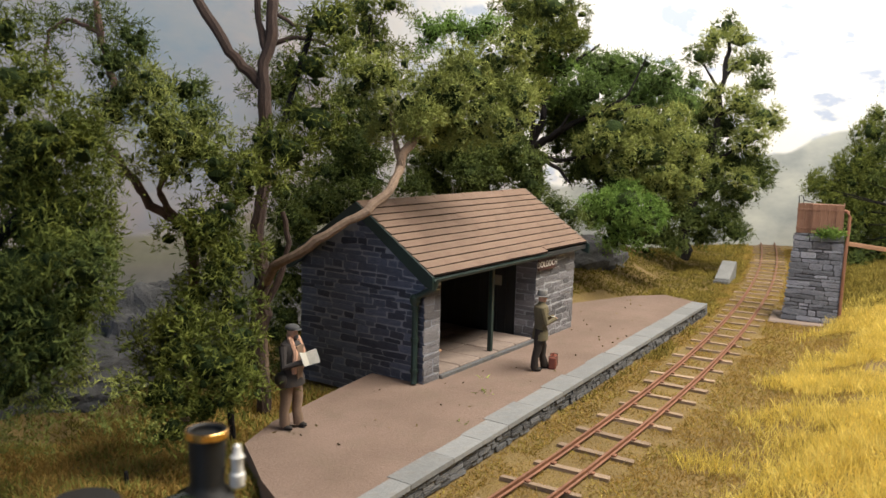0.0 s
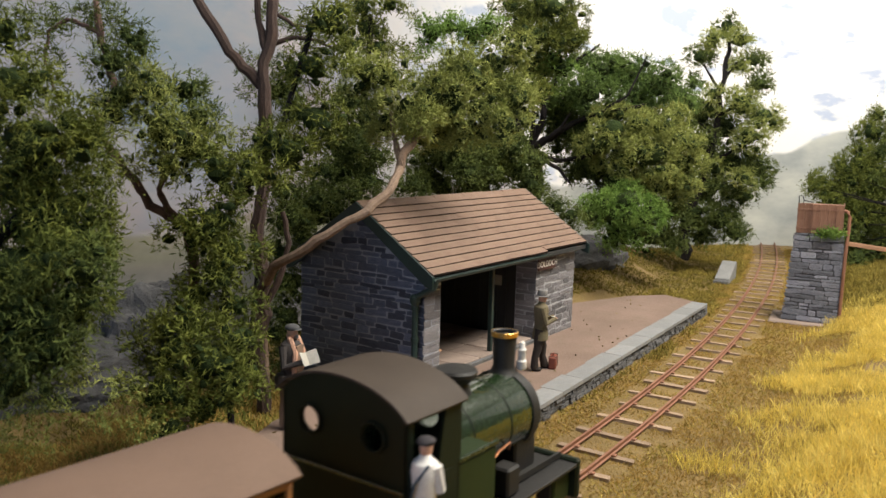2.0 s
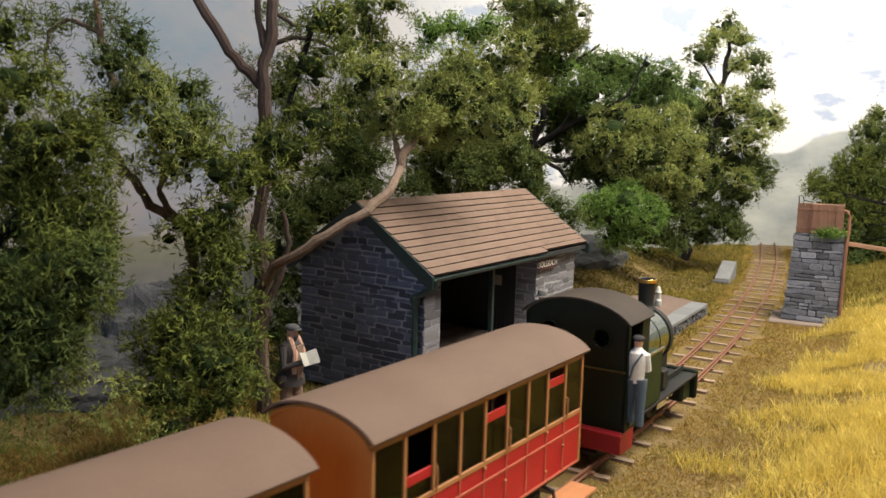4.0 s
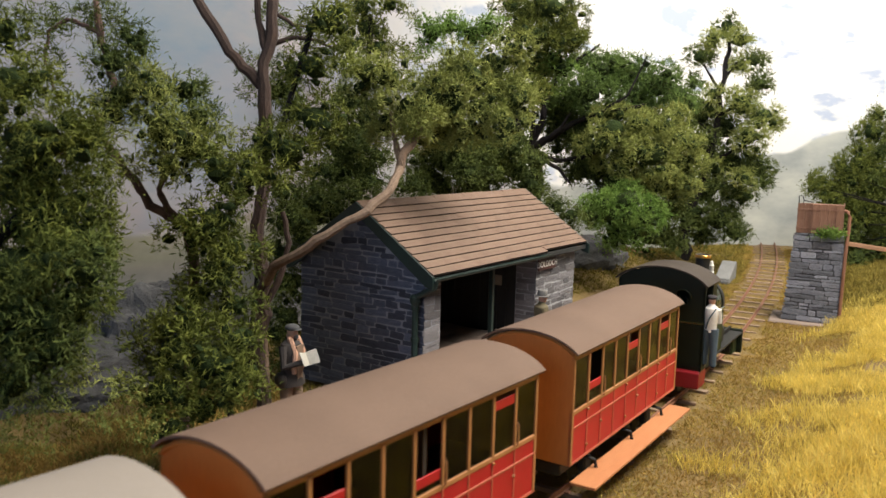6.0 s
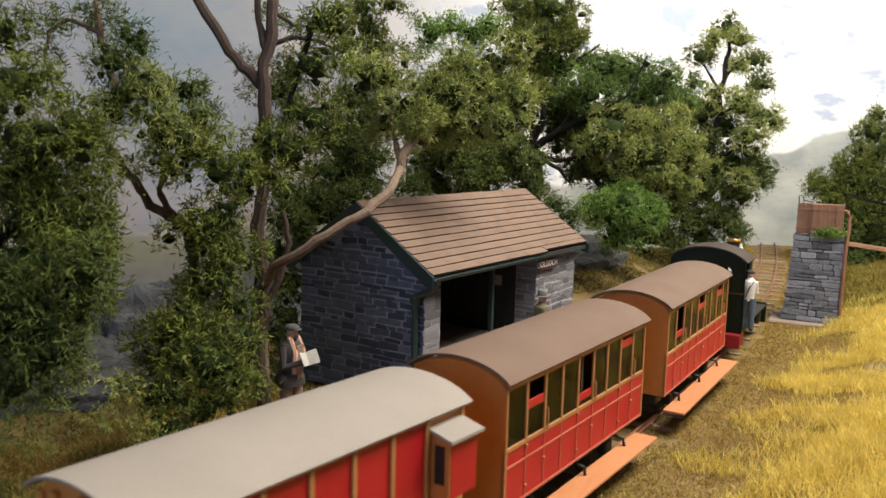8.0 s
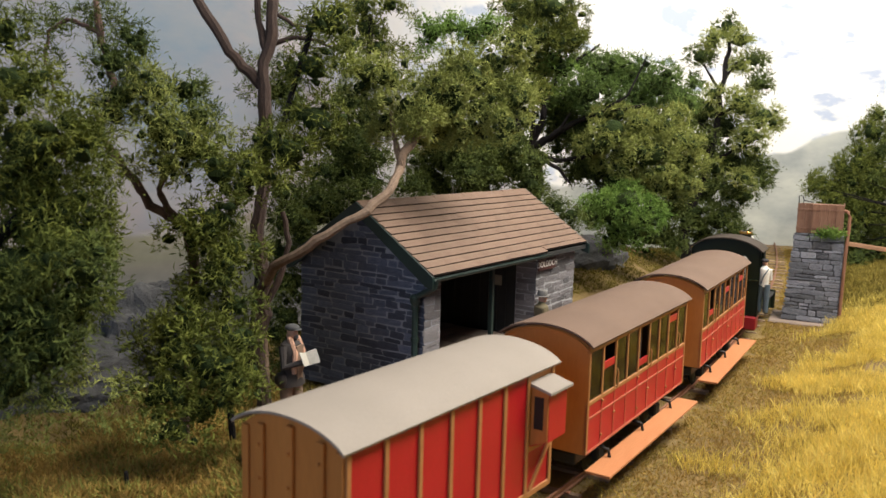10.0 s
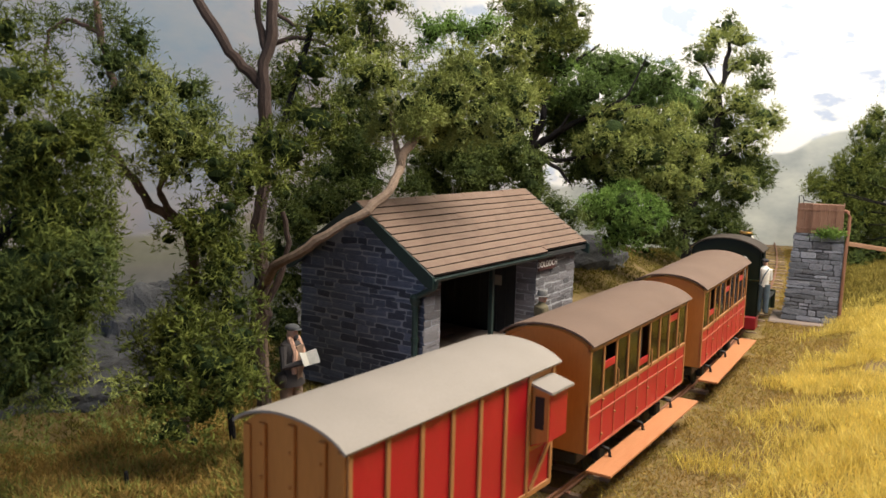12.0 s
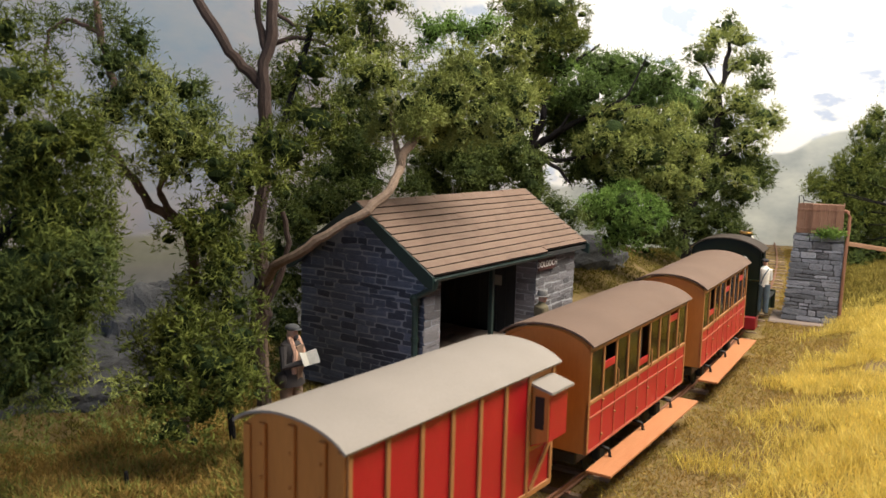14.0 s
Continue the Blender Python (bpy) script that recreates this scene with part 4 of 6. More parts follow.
    part("waist_beading", boxed(-0.065, -0.045, -h, h, 1.6, 1.64, 0.006), LOCO_GREEN, rear)
    # boiler with smokebox
    along = Matrix.Translation((cab_l - 0.02, 0, 1.5)) @ Matrix.Rotation(math.pi / 2, 4, "Y")
    part("boiler", turned(bmesh.new(), [(0.5, 0), (0.54, 0.01), (0.54, 2.3)], along, 48), LOCO_GREEN, t, "glossy bronze-green boiler barrel", soft=True)
    for z in (0.9, 1.75):
        part("boiler_band", turned(bmesh.new(), [(0.541, z), (0.546, z + 0.005), (0.546, z + 0.035), (0.541, z + 0.04)], along, 48, caps=False), LOCO_DARK, t)
    part("smokebox", turned(bmesh.new(), [(0.5, 2.301), (0.56, 2.305), (0.56, 2.47), (0.55, 2.5), (0.42, 2.51), (0.38, 2.56), (0.1, 2.6), (0.03, 2.63)], along, 48), BLACK_IRON, t, "black smokebox with domed door", soft=True)
    part("smokebox_saddle", boxed(cab_l + 2.06, cab_l + 2.6, -0.42, 0.42, 0.6, 1.3, 0.03), BLACK_IRON, t)
    xs = cab_l + 2.36
    chim = part("chimney", turned(bmesh.new(), [(0.24, 1.98), (0.17, 2.06), (0.15, 2.12), (0.17, 2.54), (0.17, 2.55)], Matrix.Translation((xs, 0, 0)), 28), BLACK_IRON, t, "black tapered chimney", soft=True)
    part("chimney_cap", turned(bmesh.new(), [(0.171, 2.53), (0.19, 2.54), (0.19, 2.6), (0.184, 2.607), (0.178, 2.605)], Matrix.Translation((xs, 0, 0)), 28, caps=False), BRASS, chim, "polished copper chimney rim", soft=True)
    part("chimney_lip", turned(bmesh.new(), [(0.178, 2.603), (0.17, 2.608), (0.145, 2.59), (0.13, 2.3), (0.01, 2.29)], Matrix.Translation((xs, 0, 0)), 28, caps=False), BLACK_IRON, chim, "black chimney mouth", soft=True)
    # dome filler and safety valves
    part("dome", turned(bmesh.new(), [(0.24, 1.95), (0.19, 2.06), (0.18, 2.14), (0.285, 2.25), (0.285, 2.29), (0.26, 2.32), (0.02, 2.34)], Matrix.Translation((cab_l + 1.2, 0, 0)), 28), BLACK_IRON, t, "black flat-topped dome", soft=True)
    # headlamp
    part("headlamp", turned(bmesh.new(), [(0.06, 2.08), (0.07, 2.1), (0.07, 2.2), (0.055, 2.22), (0.055, 2.34), (0.066, 2.36), (0.04, 2.4), (0.034, 2.46), (0.014, 2.48)], Matrix.Translation((xs + 0.2, -0.17, -0.03)), 14), WHITE_PAINT, t, "white-painted oil headlamp", soft=True)
    # frames, running plate, beams, wheels
    part("frame", boxed(0.0, cab_l + 2.95, -0.3, 0.3, 0.3, 0.62, 0.01), BLACK_IRON, t)
    part("running_plate", boxed(0.0, cab_l + 2.955, -h, h, 0.68, 0.73, 0.008), BLACK_IRON, t)
    part("rear_skirt", boxed(-0.04, 0.5, -h + 0.02, h - 0.02, 0.24, 0.62, 0.02), RED_BEAM, t, "bright red rear buffer beam")
    part("rear_buffer_beam", boxed(-0.12, -0.04, -h, h, 0.28, 0.6, 0.015), RED_BEAM, t)
    part("front_buffer_beam", boxed(cab_l + 2.95, cab_l + 3.08, -h, h, 0.2, 0.78, 0.03), LOCO_DARK, t, "dark green front buffer beam")
    for s in (-1, 1):
        bm = bmesh.new()
        box(bm, cab_l + 1.7, cab_l + 2.95, min(s * 0.6, s * 0.64), max(s * 0.6, s * 0.64), 0.76, 0.84)
        part("valance", bm, BLACK_IRON, t)
    bm = bmesh.new()
    tube(bm, [(cab_l + 3.05, 0, 0.5), (cab_l + 3.3, 0, 0.5)], 0.06, 8)
    part("coupler", bm, BLACK_IRON, t)
    for x in (0.5, cab_l + 0.75, cab_l + 1.9):
        wheelset(t, x, 0.36)
    return t


# ---- figures: each one plain painted mesh ----
def figure(name, label, coat, trousers, hat, skin=(0.45, 0.26, 0.18), pose_kind="read", m=None, size=1.0):
    mats = [material(name + "_paint", c, tuple(min(k * 1.5, 1) for k in c), 0.25, 0.04, 0.85, bump=0.15) for c in (coat, trousers, hat, skin, ((0.33, 0.315, 0.28) if pose_kind == "read" else (0.55, 0.53, 0.5)), (0.015, 0.012, 0.01))]
    bm = bmesh.new()
    for s in (-1, 1):
        step = {"read": 0.05, "case": 0.13, "lean": 0.07}[pose_kind] * s
        wide = 0.1 if pose_kind == "lean" else 0.115
        tube(bm, [(step, s * wide, 0.05), (step + 0.015, s * wide, 0.12), (step * 0.8 - 0.01, s * wide, 0.3), (step * 0.6 + 0.02, s * wide * 0.97, 0.5), (step * 0.3, s * wide * 0.85, 0.72), (0, s * wide * 0.75, 0.92)], [0.075, 0.088, 0.078, 0.092, 0.112, 0.13], 12, 1)
        blob(bm, (step + 0.06, s * (wide + 0.01), 0.045), 0.06, (2.0, 0.9, 0.8), 2, 5)
    hem = {"read": 0.74, "case": 0.7, "lean": 0.86}[pose_kind]
    full = {"read": 0.235, "case": 0.215, "lean": 0.165}[pose_kind]
    turned(bm, [(full * 0.7, hem + 0.01), (full, hem), (full * 0.97, hem + 0.12), (0.165, 1.0), (0.18, 1.18), (0.205, 1.33), (0.18, 1.42), (0.1, 1.475), (0.07, 1.52)], Matrix.Translation((0.01, 0, 0)) @ Matrix.Diagonal((0.8, 0.9 if pose_kind == "lean" else 1.12, 1, 1)), 18, 0)
    if pose_kind == "read":
        # open coat front and a bag on the hip
        prism(bm, [(-0.07, 0.82), (0.07, 0.82), (0.09, 1.4), (-0.09, 1.4)], 0.13, 0.185, "x", 1)
        blob(bm, (-0.02, -0.24, 0.86), 0.13, (0.9, 0.55, 1.0), 2, 0)
        blob(bm, (0.1, 0, 1.53), 0.055, (0.8, 1, 0.9), 1, 2)
    blob(bm, (0.115, 0, 1.585), 0.02, (1, 0.8, 1.2), 1, 3)
    blob(bm, (0.03, 0, 1.59), 0.1, (0.95, 0.82, 1.15), 2, 3)
    if pose_kind == "case":
        turned(bm, [(0.155, 1.635), (0.165, 1.648), (0.11, 1.655), (0.108, 1.72), (0.085, 1.765), (0.04, 1.785), (0.01, 1.79)], Matrix.Translation((0.02, 0, 0)), 16, 2)
    else:
        blob(bm, (0.025, 0, 1.675), 0.12, (1.05, 0.98, 0.5), 2, 2)
        blob(bm, (0.13, 0, 1.655), 0.07, (1.0, 1.15, 0.2), 2, 2)
    for s in (-1, 1):
        if pose_kind == "lean":
            hand = (0.27, s * 0.1, 1.04)
            elbow = (0.05, s * 0.19, 1.1)
        else:
            hand = (0.3, s * 0.1, 1.16)
            elbow = (0.06, s * 0.27, 1.08)
        tube(bm, [(0, s * (0.15 if pose_kind == "lean" else 0.2), 1.4), elbow, hand], [0.075, 0.066, 0.05], 8, 4 if pose_kind == "lean" else 0)
        blob(bm, hand, 0.05, (1, 1, 1), 1, 3)
    if pose_kind == "read":
        g = Matrix.Translation((0.36, -0.02, 1.22)) @ Matrix.Rotation(-0.4, 4, "Z") @ Matrix.Rotation(-0.5, 4, "Y") @ Matrix.Rotation(0.08, 4, "X")
        for s in (-1, 1):
            q = [g @ Vector((-0.05 * k, s * u, v)) for u, v, k in ((0, -0.1, 1), (0.15, -0.11, -0.6), (0.16, 0.12, -0.6), (0, 0.11, 1))]
            q2 = [p + Vector((0.015, 0, 0)) for p in q]
            a, b = [bm.verts.new(p) for p in q], [bm.verts.new(p) for p in q2]
            for f in ([a[0], a[1], a[2], a[3]], [b[3], b[2], b[1], b[0]], [a[0], b[0], b[1], a[1]], [a[1], b[1], b[2], a[2]], [a[2], b[2], b[3], a[3]]):
                bm.faces.new(f).material_index = 4
        tube(bm, [(0.13, 0.1, 1.0), (0.16, 0.1, 1.3), (0.06, 0.1, 1.5), (-0.05, 0, 1.52), (0.06, -0.1, 1.5), (0.16, -0.1, 1.3), (0.13, -0.1, 0.95)], 0.045, 6, 3)
    if pose_kind == "lean":
        tube(bm, [(-0.15, 0.1, 0.95), (-0.19, 0.04, 1.2), (-0.1, -0.1, 1.43)], 0.02, 6, 1)
    if pose_kind == "case":
        box(bm, 0.24, 0.33, -0.02, 0.12, 1.15, 1.2, 0.01, 4)
    bmesh.ops.recalc_face_normals(bm, faces=bm.faces)
    bmesh.ops.scale(bm, vec=(size, size, size), verts=bm.verts)
    ob = part(name, bm, mats, soft=True)
    ob.matrix_basis = m
    return tagged(ob, label, "figurine")


def make_suitcase():
    leather = material("brown_red_leather", (0.14, 0.035, 0.02), (0.22, 0.06, 0.035), 0.2, 0.03, 0.5, bump=0.15)
    t = thing("suitcase", at(16.25, 8.1, 0, 0, 0, 20), "small red-brown suitcase standing on the platform", "suitcase")
    part("case", boxed(-0.22, 0.22, -0.08, 0.08, 0.0, 0.27, 0.02), leather, t)
    bm = bmesh.new()
    tube(bm, [(-0.07, 0, 0.26), (-0.06, 0, 0.31), (0.06, 0, 0.31), (0.07, 0, 0.26)], 0.012, 6)
    part("handle", bm, leather, t)
    for x in (-0.15, 0.15):
        part("strap", boxed(x - 0.02, x + 0.02, -0.084, 0.084, 0.002, 0.274, 0.003), BLACK_IRON, t)


coach = make_coach("passenger_coach", "crimson and brown four-wheeled coach coupled behind the locomotive", (0.5, 0.22, 0.17))
coach_b = make_coach("passenger_coach", "crimson and brown four-wheeled coach coupled ahead of the van", (0.3, 0.6, 0.12))
van = make_van()
loco = make_loco()
figure("reader_figurine", "painted model figurine in flat cap reading a newspaper", (0.032, 0.027, 0.026), (0.17, 0.115, 0.08), (0.05, 0.05, 0.052), pose_kind="read", m=at(9.89, 9.84, 0, 0, 0, -82), size=1.05)
figure("waiting_figurine", "painted model figurine in olive coat and grey hat", (0.1, 0.082, 0.045), (0.022, 0.016, 0.013), (0.11, 0.105, 0.1), pose_kind="case", m=at(15.85, 8.25, 0, 0, 0, -50))
driver = figure("driver_figurine", "painted model figurine in white shirt and blue overalls on the footplate", (0.6, 0.58, 0.54), (0.06, 0.085, 0.11), (0.025, 0.022, 0.025), pose_kind="lean", m=at(0, 0, 0), size=0.87)
make_suitcase()


# ---- trees ----
def fibres(name, pts, dirs, length, width, mats, parent, rng, label="", kind="", mat_index=None):
    """Many small bent slivers of foliage, as one mesh."""
    n = len(pts)
    L = length * rng.uniform(0.6, 1.4, (n, 1))
    d = dirs / (np.linalg.norm(dirs, axis=1, keepdims=True) + 1e-9)
    q = rng.normal(size=(n, 3))
    side = np.cross(d, q)
    side /= np.linalg.norm(side, axis=1, keepdims=True) + 1e-9
    bend = d + 0.55 * rng.normal(size=(n, 3))
    bend /= np.linalg.norm(bend, axis=1, keepdims=True) + 1e-9
    w = width * rng.uniform(0.6, 1.4, (n, 1)) * 0.5
    mid = pts + d * L * 0.5
    tip = mid + bend * L * 0.6
    v = np.stack([pts, mid + side * w, tip, mid - side * w], 1).reshape(-1, 3) * S
    loops = np.arange(n * 4)
    starts = np.arange(n) * 4
    me = bpy.data.meshes.new(name)
    me.vertices.add(len(v))
    me.vertices.foreach_set("co", v.astype(np.float32).reshape(-1))
    me.loops.add(len(loops))
    me.loops.foreach_set("vertex_index", loops.astype(np.int32))
    me.polygons.add(n)
    me.polygons.foreach_set("loop_start", starts.astype(np.int32))
    mats = mats if isinstance(mats, list) else [mats]
    for m in mats:
        me.materials.append(m)
    if mat_index is not None:
        me.polygons.foreach_set("material_index", mat_index.astype(np.int32))
    me.update(calc_edges=True)
    ob = new(name, me)
    if parent:
        ob.parent = parent
    return tagged(ob, label, kind=kind)


def crown_points(blobs, density, rng, spray=0.15, cores=None):
    """Each mass of foliage is a heap of rounded lumps; short forked sprigs stand on the outer skin of the lumps."""
    P, D = [], []
    for x, y, z, r in blobs:
        c = np.array([x, y, z])
        lumps = [(c, r * 0.62)]
        m = 9
        turn = rng.uniform(0, 6.28)
        for k in range(m):
            h = 1 - 2 * (k + 0.5) / m
            a = turn + k * 2.4
            u = np.array([math.cos(a) * math.sqrt(1 - h * h), math.sin(a) * math.sqrt(1 - h * h), h]) + rng.normal(size=3) * 0.22
            lumps.append((c + u * r * rng.uniform(0.5, 0.72) * np.array([1.1, 1.1, 0.85]), r * rng.uniform(0.26, 0.44)))
        whole = sum(q * q for _, q in lumps)
        total = density * 4 * math.pi * r * r / 6
        for cc, rr in lumps:
            # lumps get an added dark core that stands in for inner shade
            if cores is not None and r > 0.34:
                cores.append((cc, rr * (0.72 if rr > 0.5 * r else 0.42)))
            n = max(8, int(total * rr * rr / whole))
            g = rng.normal(size=(n, 3))
            g /= np.linalg.norm(g, axis=1, keepdims=True)
            out = cc - c
            g = g[(g @ out > -0.25 * np.linalg.norm(out)) & (g[:, 2] > -0.75)]
            n = len(g)
            lump = 1 + 0.16 * np.sin(g[:, :1] * 6 + cc[0] * 5) * np.sin(g[:, 1:2] * 6 + cc[1] * 5)
            root = cc + g * rr * lump * rng.uniform(0.78, 1.0, (n, 1))
            way = g * 0.85 + rng.normal(size=(n, 3)) * 0.6 + np.array([0, 0, 0.12])
            way /= np.linalg.norm(way, axis=1, keepdims=True)
            reach = spray * rng.uniform(0.45, 1.05, (n, 1)) * np.where(rng.random((n, 1)) < 0.05, 2.1, 1.0)
            curl = way + rng.normal(size=(n, 3)) * 0.5
            perp = np.cross(way, rng.normal(size=(n, 3)))
            perp /= np.linalg.norm(perp, axis=1, keepdims=True) + 1e-9
            mid, end = root + way * reach * 0.55, root + way * reach * 0.55 + curl * reach * 0.5
            # a forked sprig: stem, crook and prongs
            for p, d in ((root, way), (mid, curl), (mid, way * 0.6 + perp), (mid * 0.6 + end * 0.4, curl * 0.5 - perp), (end, curl + perp * 0.8)):
                P.append(p)
                D.append(d)
    return np.concatenate(P), np.concatenate(D)


def make_tree(name, label, category, base, limbs, crowns, bark, density=300, length=0.17, width=0.055, seed=1, auto=True):
    """limbs: (points, first radius, last radius); crowns: (masses, material, label)."""
    rng = np.random.default_rng(seed)
    t = thing(name, at(0, 0, 0), label, category)
    bm = bmesh.new()

    def limb(pts, r0, r1):
        fine = []
        for a, b in zip(pts, pts[1:]):
            a, b = Vector(a), Vector(b)
            for k in range(3):
                p = a.lerp(b, k / 3)
                fine.append(p + Vector(rng.normal(size=3)) * 0.22 * r0 * (k > 0))
        fine.append(Vector(pts[-1]))
        m = len(fine)
        tube(bm, fine, [r0 + (r1 - r0) * i / (m - 1) + 0.1 * r0 * rng.uniform(-1, 1) for i in range(m)], 8)

    for pts, r0, r1 in limbs:
        limb(pts, r0, r1)
    trunk = part("trunk", bm, bark, t, soft=True)
    if auto:
        fork = Vector(limbs[0][0][-1])
        for masses, _, _ in crowns:
            bm = bmesh.new()
            for x, y, z, r in masses:
                e = Vector((x, y, z))
                mid = fork.lerp(e, 0.5) + Vector((0, 0, -0.12 * (e - fork).length))
                limb([fork, mid, e], 0.05, 0.02)
            part("limb", bm, bark, t, soft=True)
    for masses, mat, lab in crowns:
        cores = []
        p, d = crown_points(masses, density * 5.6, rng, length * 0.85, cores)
        crown = fibres("crown", p, d, length * 0.56, width * 0.46, mat, t, rng, lab)
        # added dark cores give the gaps between sprigs their shade
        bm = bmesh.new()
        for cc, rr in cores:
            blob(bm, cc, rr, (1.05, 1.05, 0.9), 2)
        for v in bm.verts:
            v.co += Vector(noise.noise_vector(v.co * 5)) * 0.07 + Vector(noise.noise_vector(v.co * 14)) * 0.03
        part("shade_core", bm, CROWN_SHADE, crown, "dark cores standing in for the shade inside the crown", soft=True)
    return t


def make_trees():
    make_tree("leafy_tree", "bushy green model tree with fine fibrous foliage close to the lens", "tree", (6.6, 11.4),
              [([(4.9, 12.4, -0.6), (4.9, 12.4, 1.0), (5.5, 11.9, 2.6), (6.3, 11.4, 3.9)], 0.14, 0.06)],
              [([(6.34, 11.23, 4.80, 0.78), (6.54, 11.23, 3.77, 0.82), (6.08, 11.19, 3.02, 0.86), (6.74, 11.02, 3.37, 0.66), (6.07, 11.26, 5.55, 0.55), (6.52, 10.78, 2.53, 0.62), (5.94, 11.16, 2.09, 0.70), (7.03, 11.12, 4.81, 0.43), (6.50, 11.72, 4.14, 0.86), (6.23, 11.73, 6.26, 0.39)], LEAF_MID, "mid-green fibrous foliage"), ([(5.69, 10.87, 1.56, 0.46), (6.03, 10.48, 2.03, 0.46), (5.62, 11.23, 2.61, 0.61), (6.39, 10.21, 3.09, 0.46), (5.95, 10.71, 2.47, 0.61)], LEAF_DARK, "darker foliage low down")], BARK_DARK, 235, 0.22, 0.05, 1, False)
    make_tree("slender_tree", "slender model tree with bare reddish stems and sparse foliage", "tree", (9.3, 11.9),
              [([(9.3, 11.9, -0.6), (9.24, 11.49, 2.71),(9.23, 11.68, 3.42),(9.08, 11.93, 3.51),(8.90, 12.22, 3.70),(8.81, 12.47, 4.12),(8.65, 12.79, 4.55),(8.51, 13.09, 4.92)], 0.1, 0.06),
               ([(9.12, 11.84, 3.45), (9.06, 12.01, 3.75), (9.02, 12.12, 3.99), (9.28, 12.17, 4.32)], 0.068, 0.048), ([(8.51, 13.09, 4.92), (8.45, 12.44, 5.58), (8.42, 12.60, 6.09), (8.40, 12.74, 6.55), (8.41, 12.86, 7.10), (8.45, 12.92, 7.57)], 0.075, 0.047), ([(8.40, 12.74, 6.55), (8.27, 12.97, 6.68), (8.12, 13.21, 6.77)], 0.056, 0.028), ([(8.12, 13.21, 6.77), (7.91, 13.46, 6.57), (7.84, 13.45, 6.06), (7.87, 13.29, 5.60)], 0.037, 0.019)],
              [([(8.47, 12.53, 6.09, 0.42), (8.91, 12.52, 6.46, 0.37), (8.50, 12.36, 5.54, 0.42), (8.94, 12.51, 5.85, 0.33), (8.47, 12.71, 6.83, 0.33), (9.45, 11.90, 5.68, 0.37), (9.31, 11.45, 5.20, 0.37), (7.83, 13.64, 6.80, 0.28), (7.94, 13.30, 6.07, 0.21), (7.93, 13.42, 6.53, 0.23), (8.24, 13.01, 6.73, 0.28)], LEAF_DARK, "dark green sparse foliage"),
               ([(8.39, 12.45, 5.26, 0.37), (8.84, 11.73, 5.00, 0.61), (9.21, 11.48, 4.73, 0.56), (8.80, 11.94, 5.64, 0.42), (8.84, 11.59, 4.44, 0.42), (8.46, 12.12, 4.34, 0.23)], LEAF_OLIVE, "olive fibrous foliage")], BARK_RED, 270, 0.19, 0.043, 2, False)
    make_tree("ivy_covered_tree", "model tree thickly hung with green ivy-like foliage", "tree", (9.6, 10.9),
              [([(9.6, 10.95, -0.6), (9.45, 11.0, 1.5), (9.6, 11.1, 3.5), (10.6, 10.8, 5.0), (11.3, 10.6, 7.2)], 0.06, 0.05)],
              [([(9.45, 11.05, 4.36, 0.57), (9.97, 10.80, 4.27, 0.52), (10.56, 10.58, 4.66, 0.57), (9.18, 10.89, 3.54, 0.52), (9.15, 10.73, 2.70, 0.52), (9.43, 10.77, 3.05, 0.47), (9.12, 11.25, 3.23, 0.47), (11.04, 10.37, 5.27, 0.52), (10.19, 10.62, 4.85, 0.38), (11.10, 10.49, 6.16, 0.47), (11.32, 10.36, 6.96, 0.52), (11.37, 10.13, 6.27, 0.33), (8.90, 11.00, 2.32, 0.38), (9.39, 10.60, 2.11, 0.38)], LEAF_MID, "green trailing foliage"),
               ([(8.35, 10.89, 1.49, 0.59), (8.64, 10.43, 1.33, 0.64), (8.00, 10.74, 0.95, 0.50), (9.10, 10.20, 1.65, 0.41), (8.82, 10.09, 0.97, 0.50), (8.50, 10.79, 1.95, 0.45), (7.98, 10.45, 0.37, 0.41), (8.11, 11.29, 1.66, 0.32), (8.52, 10.43, 0.60, 0.41)], LEAF_MID, "dull green bush foliage at its foot")], BARK_DARK, 190, 0.21, 0.056, 3, False)
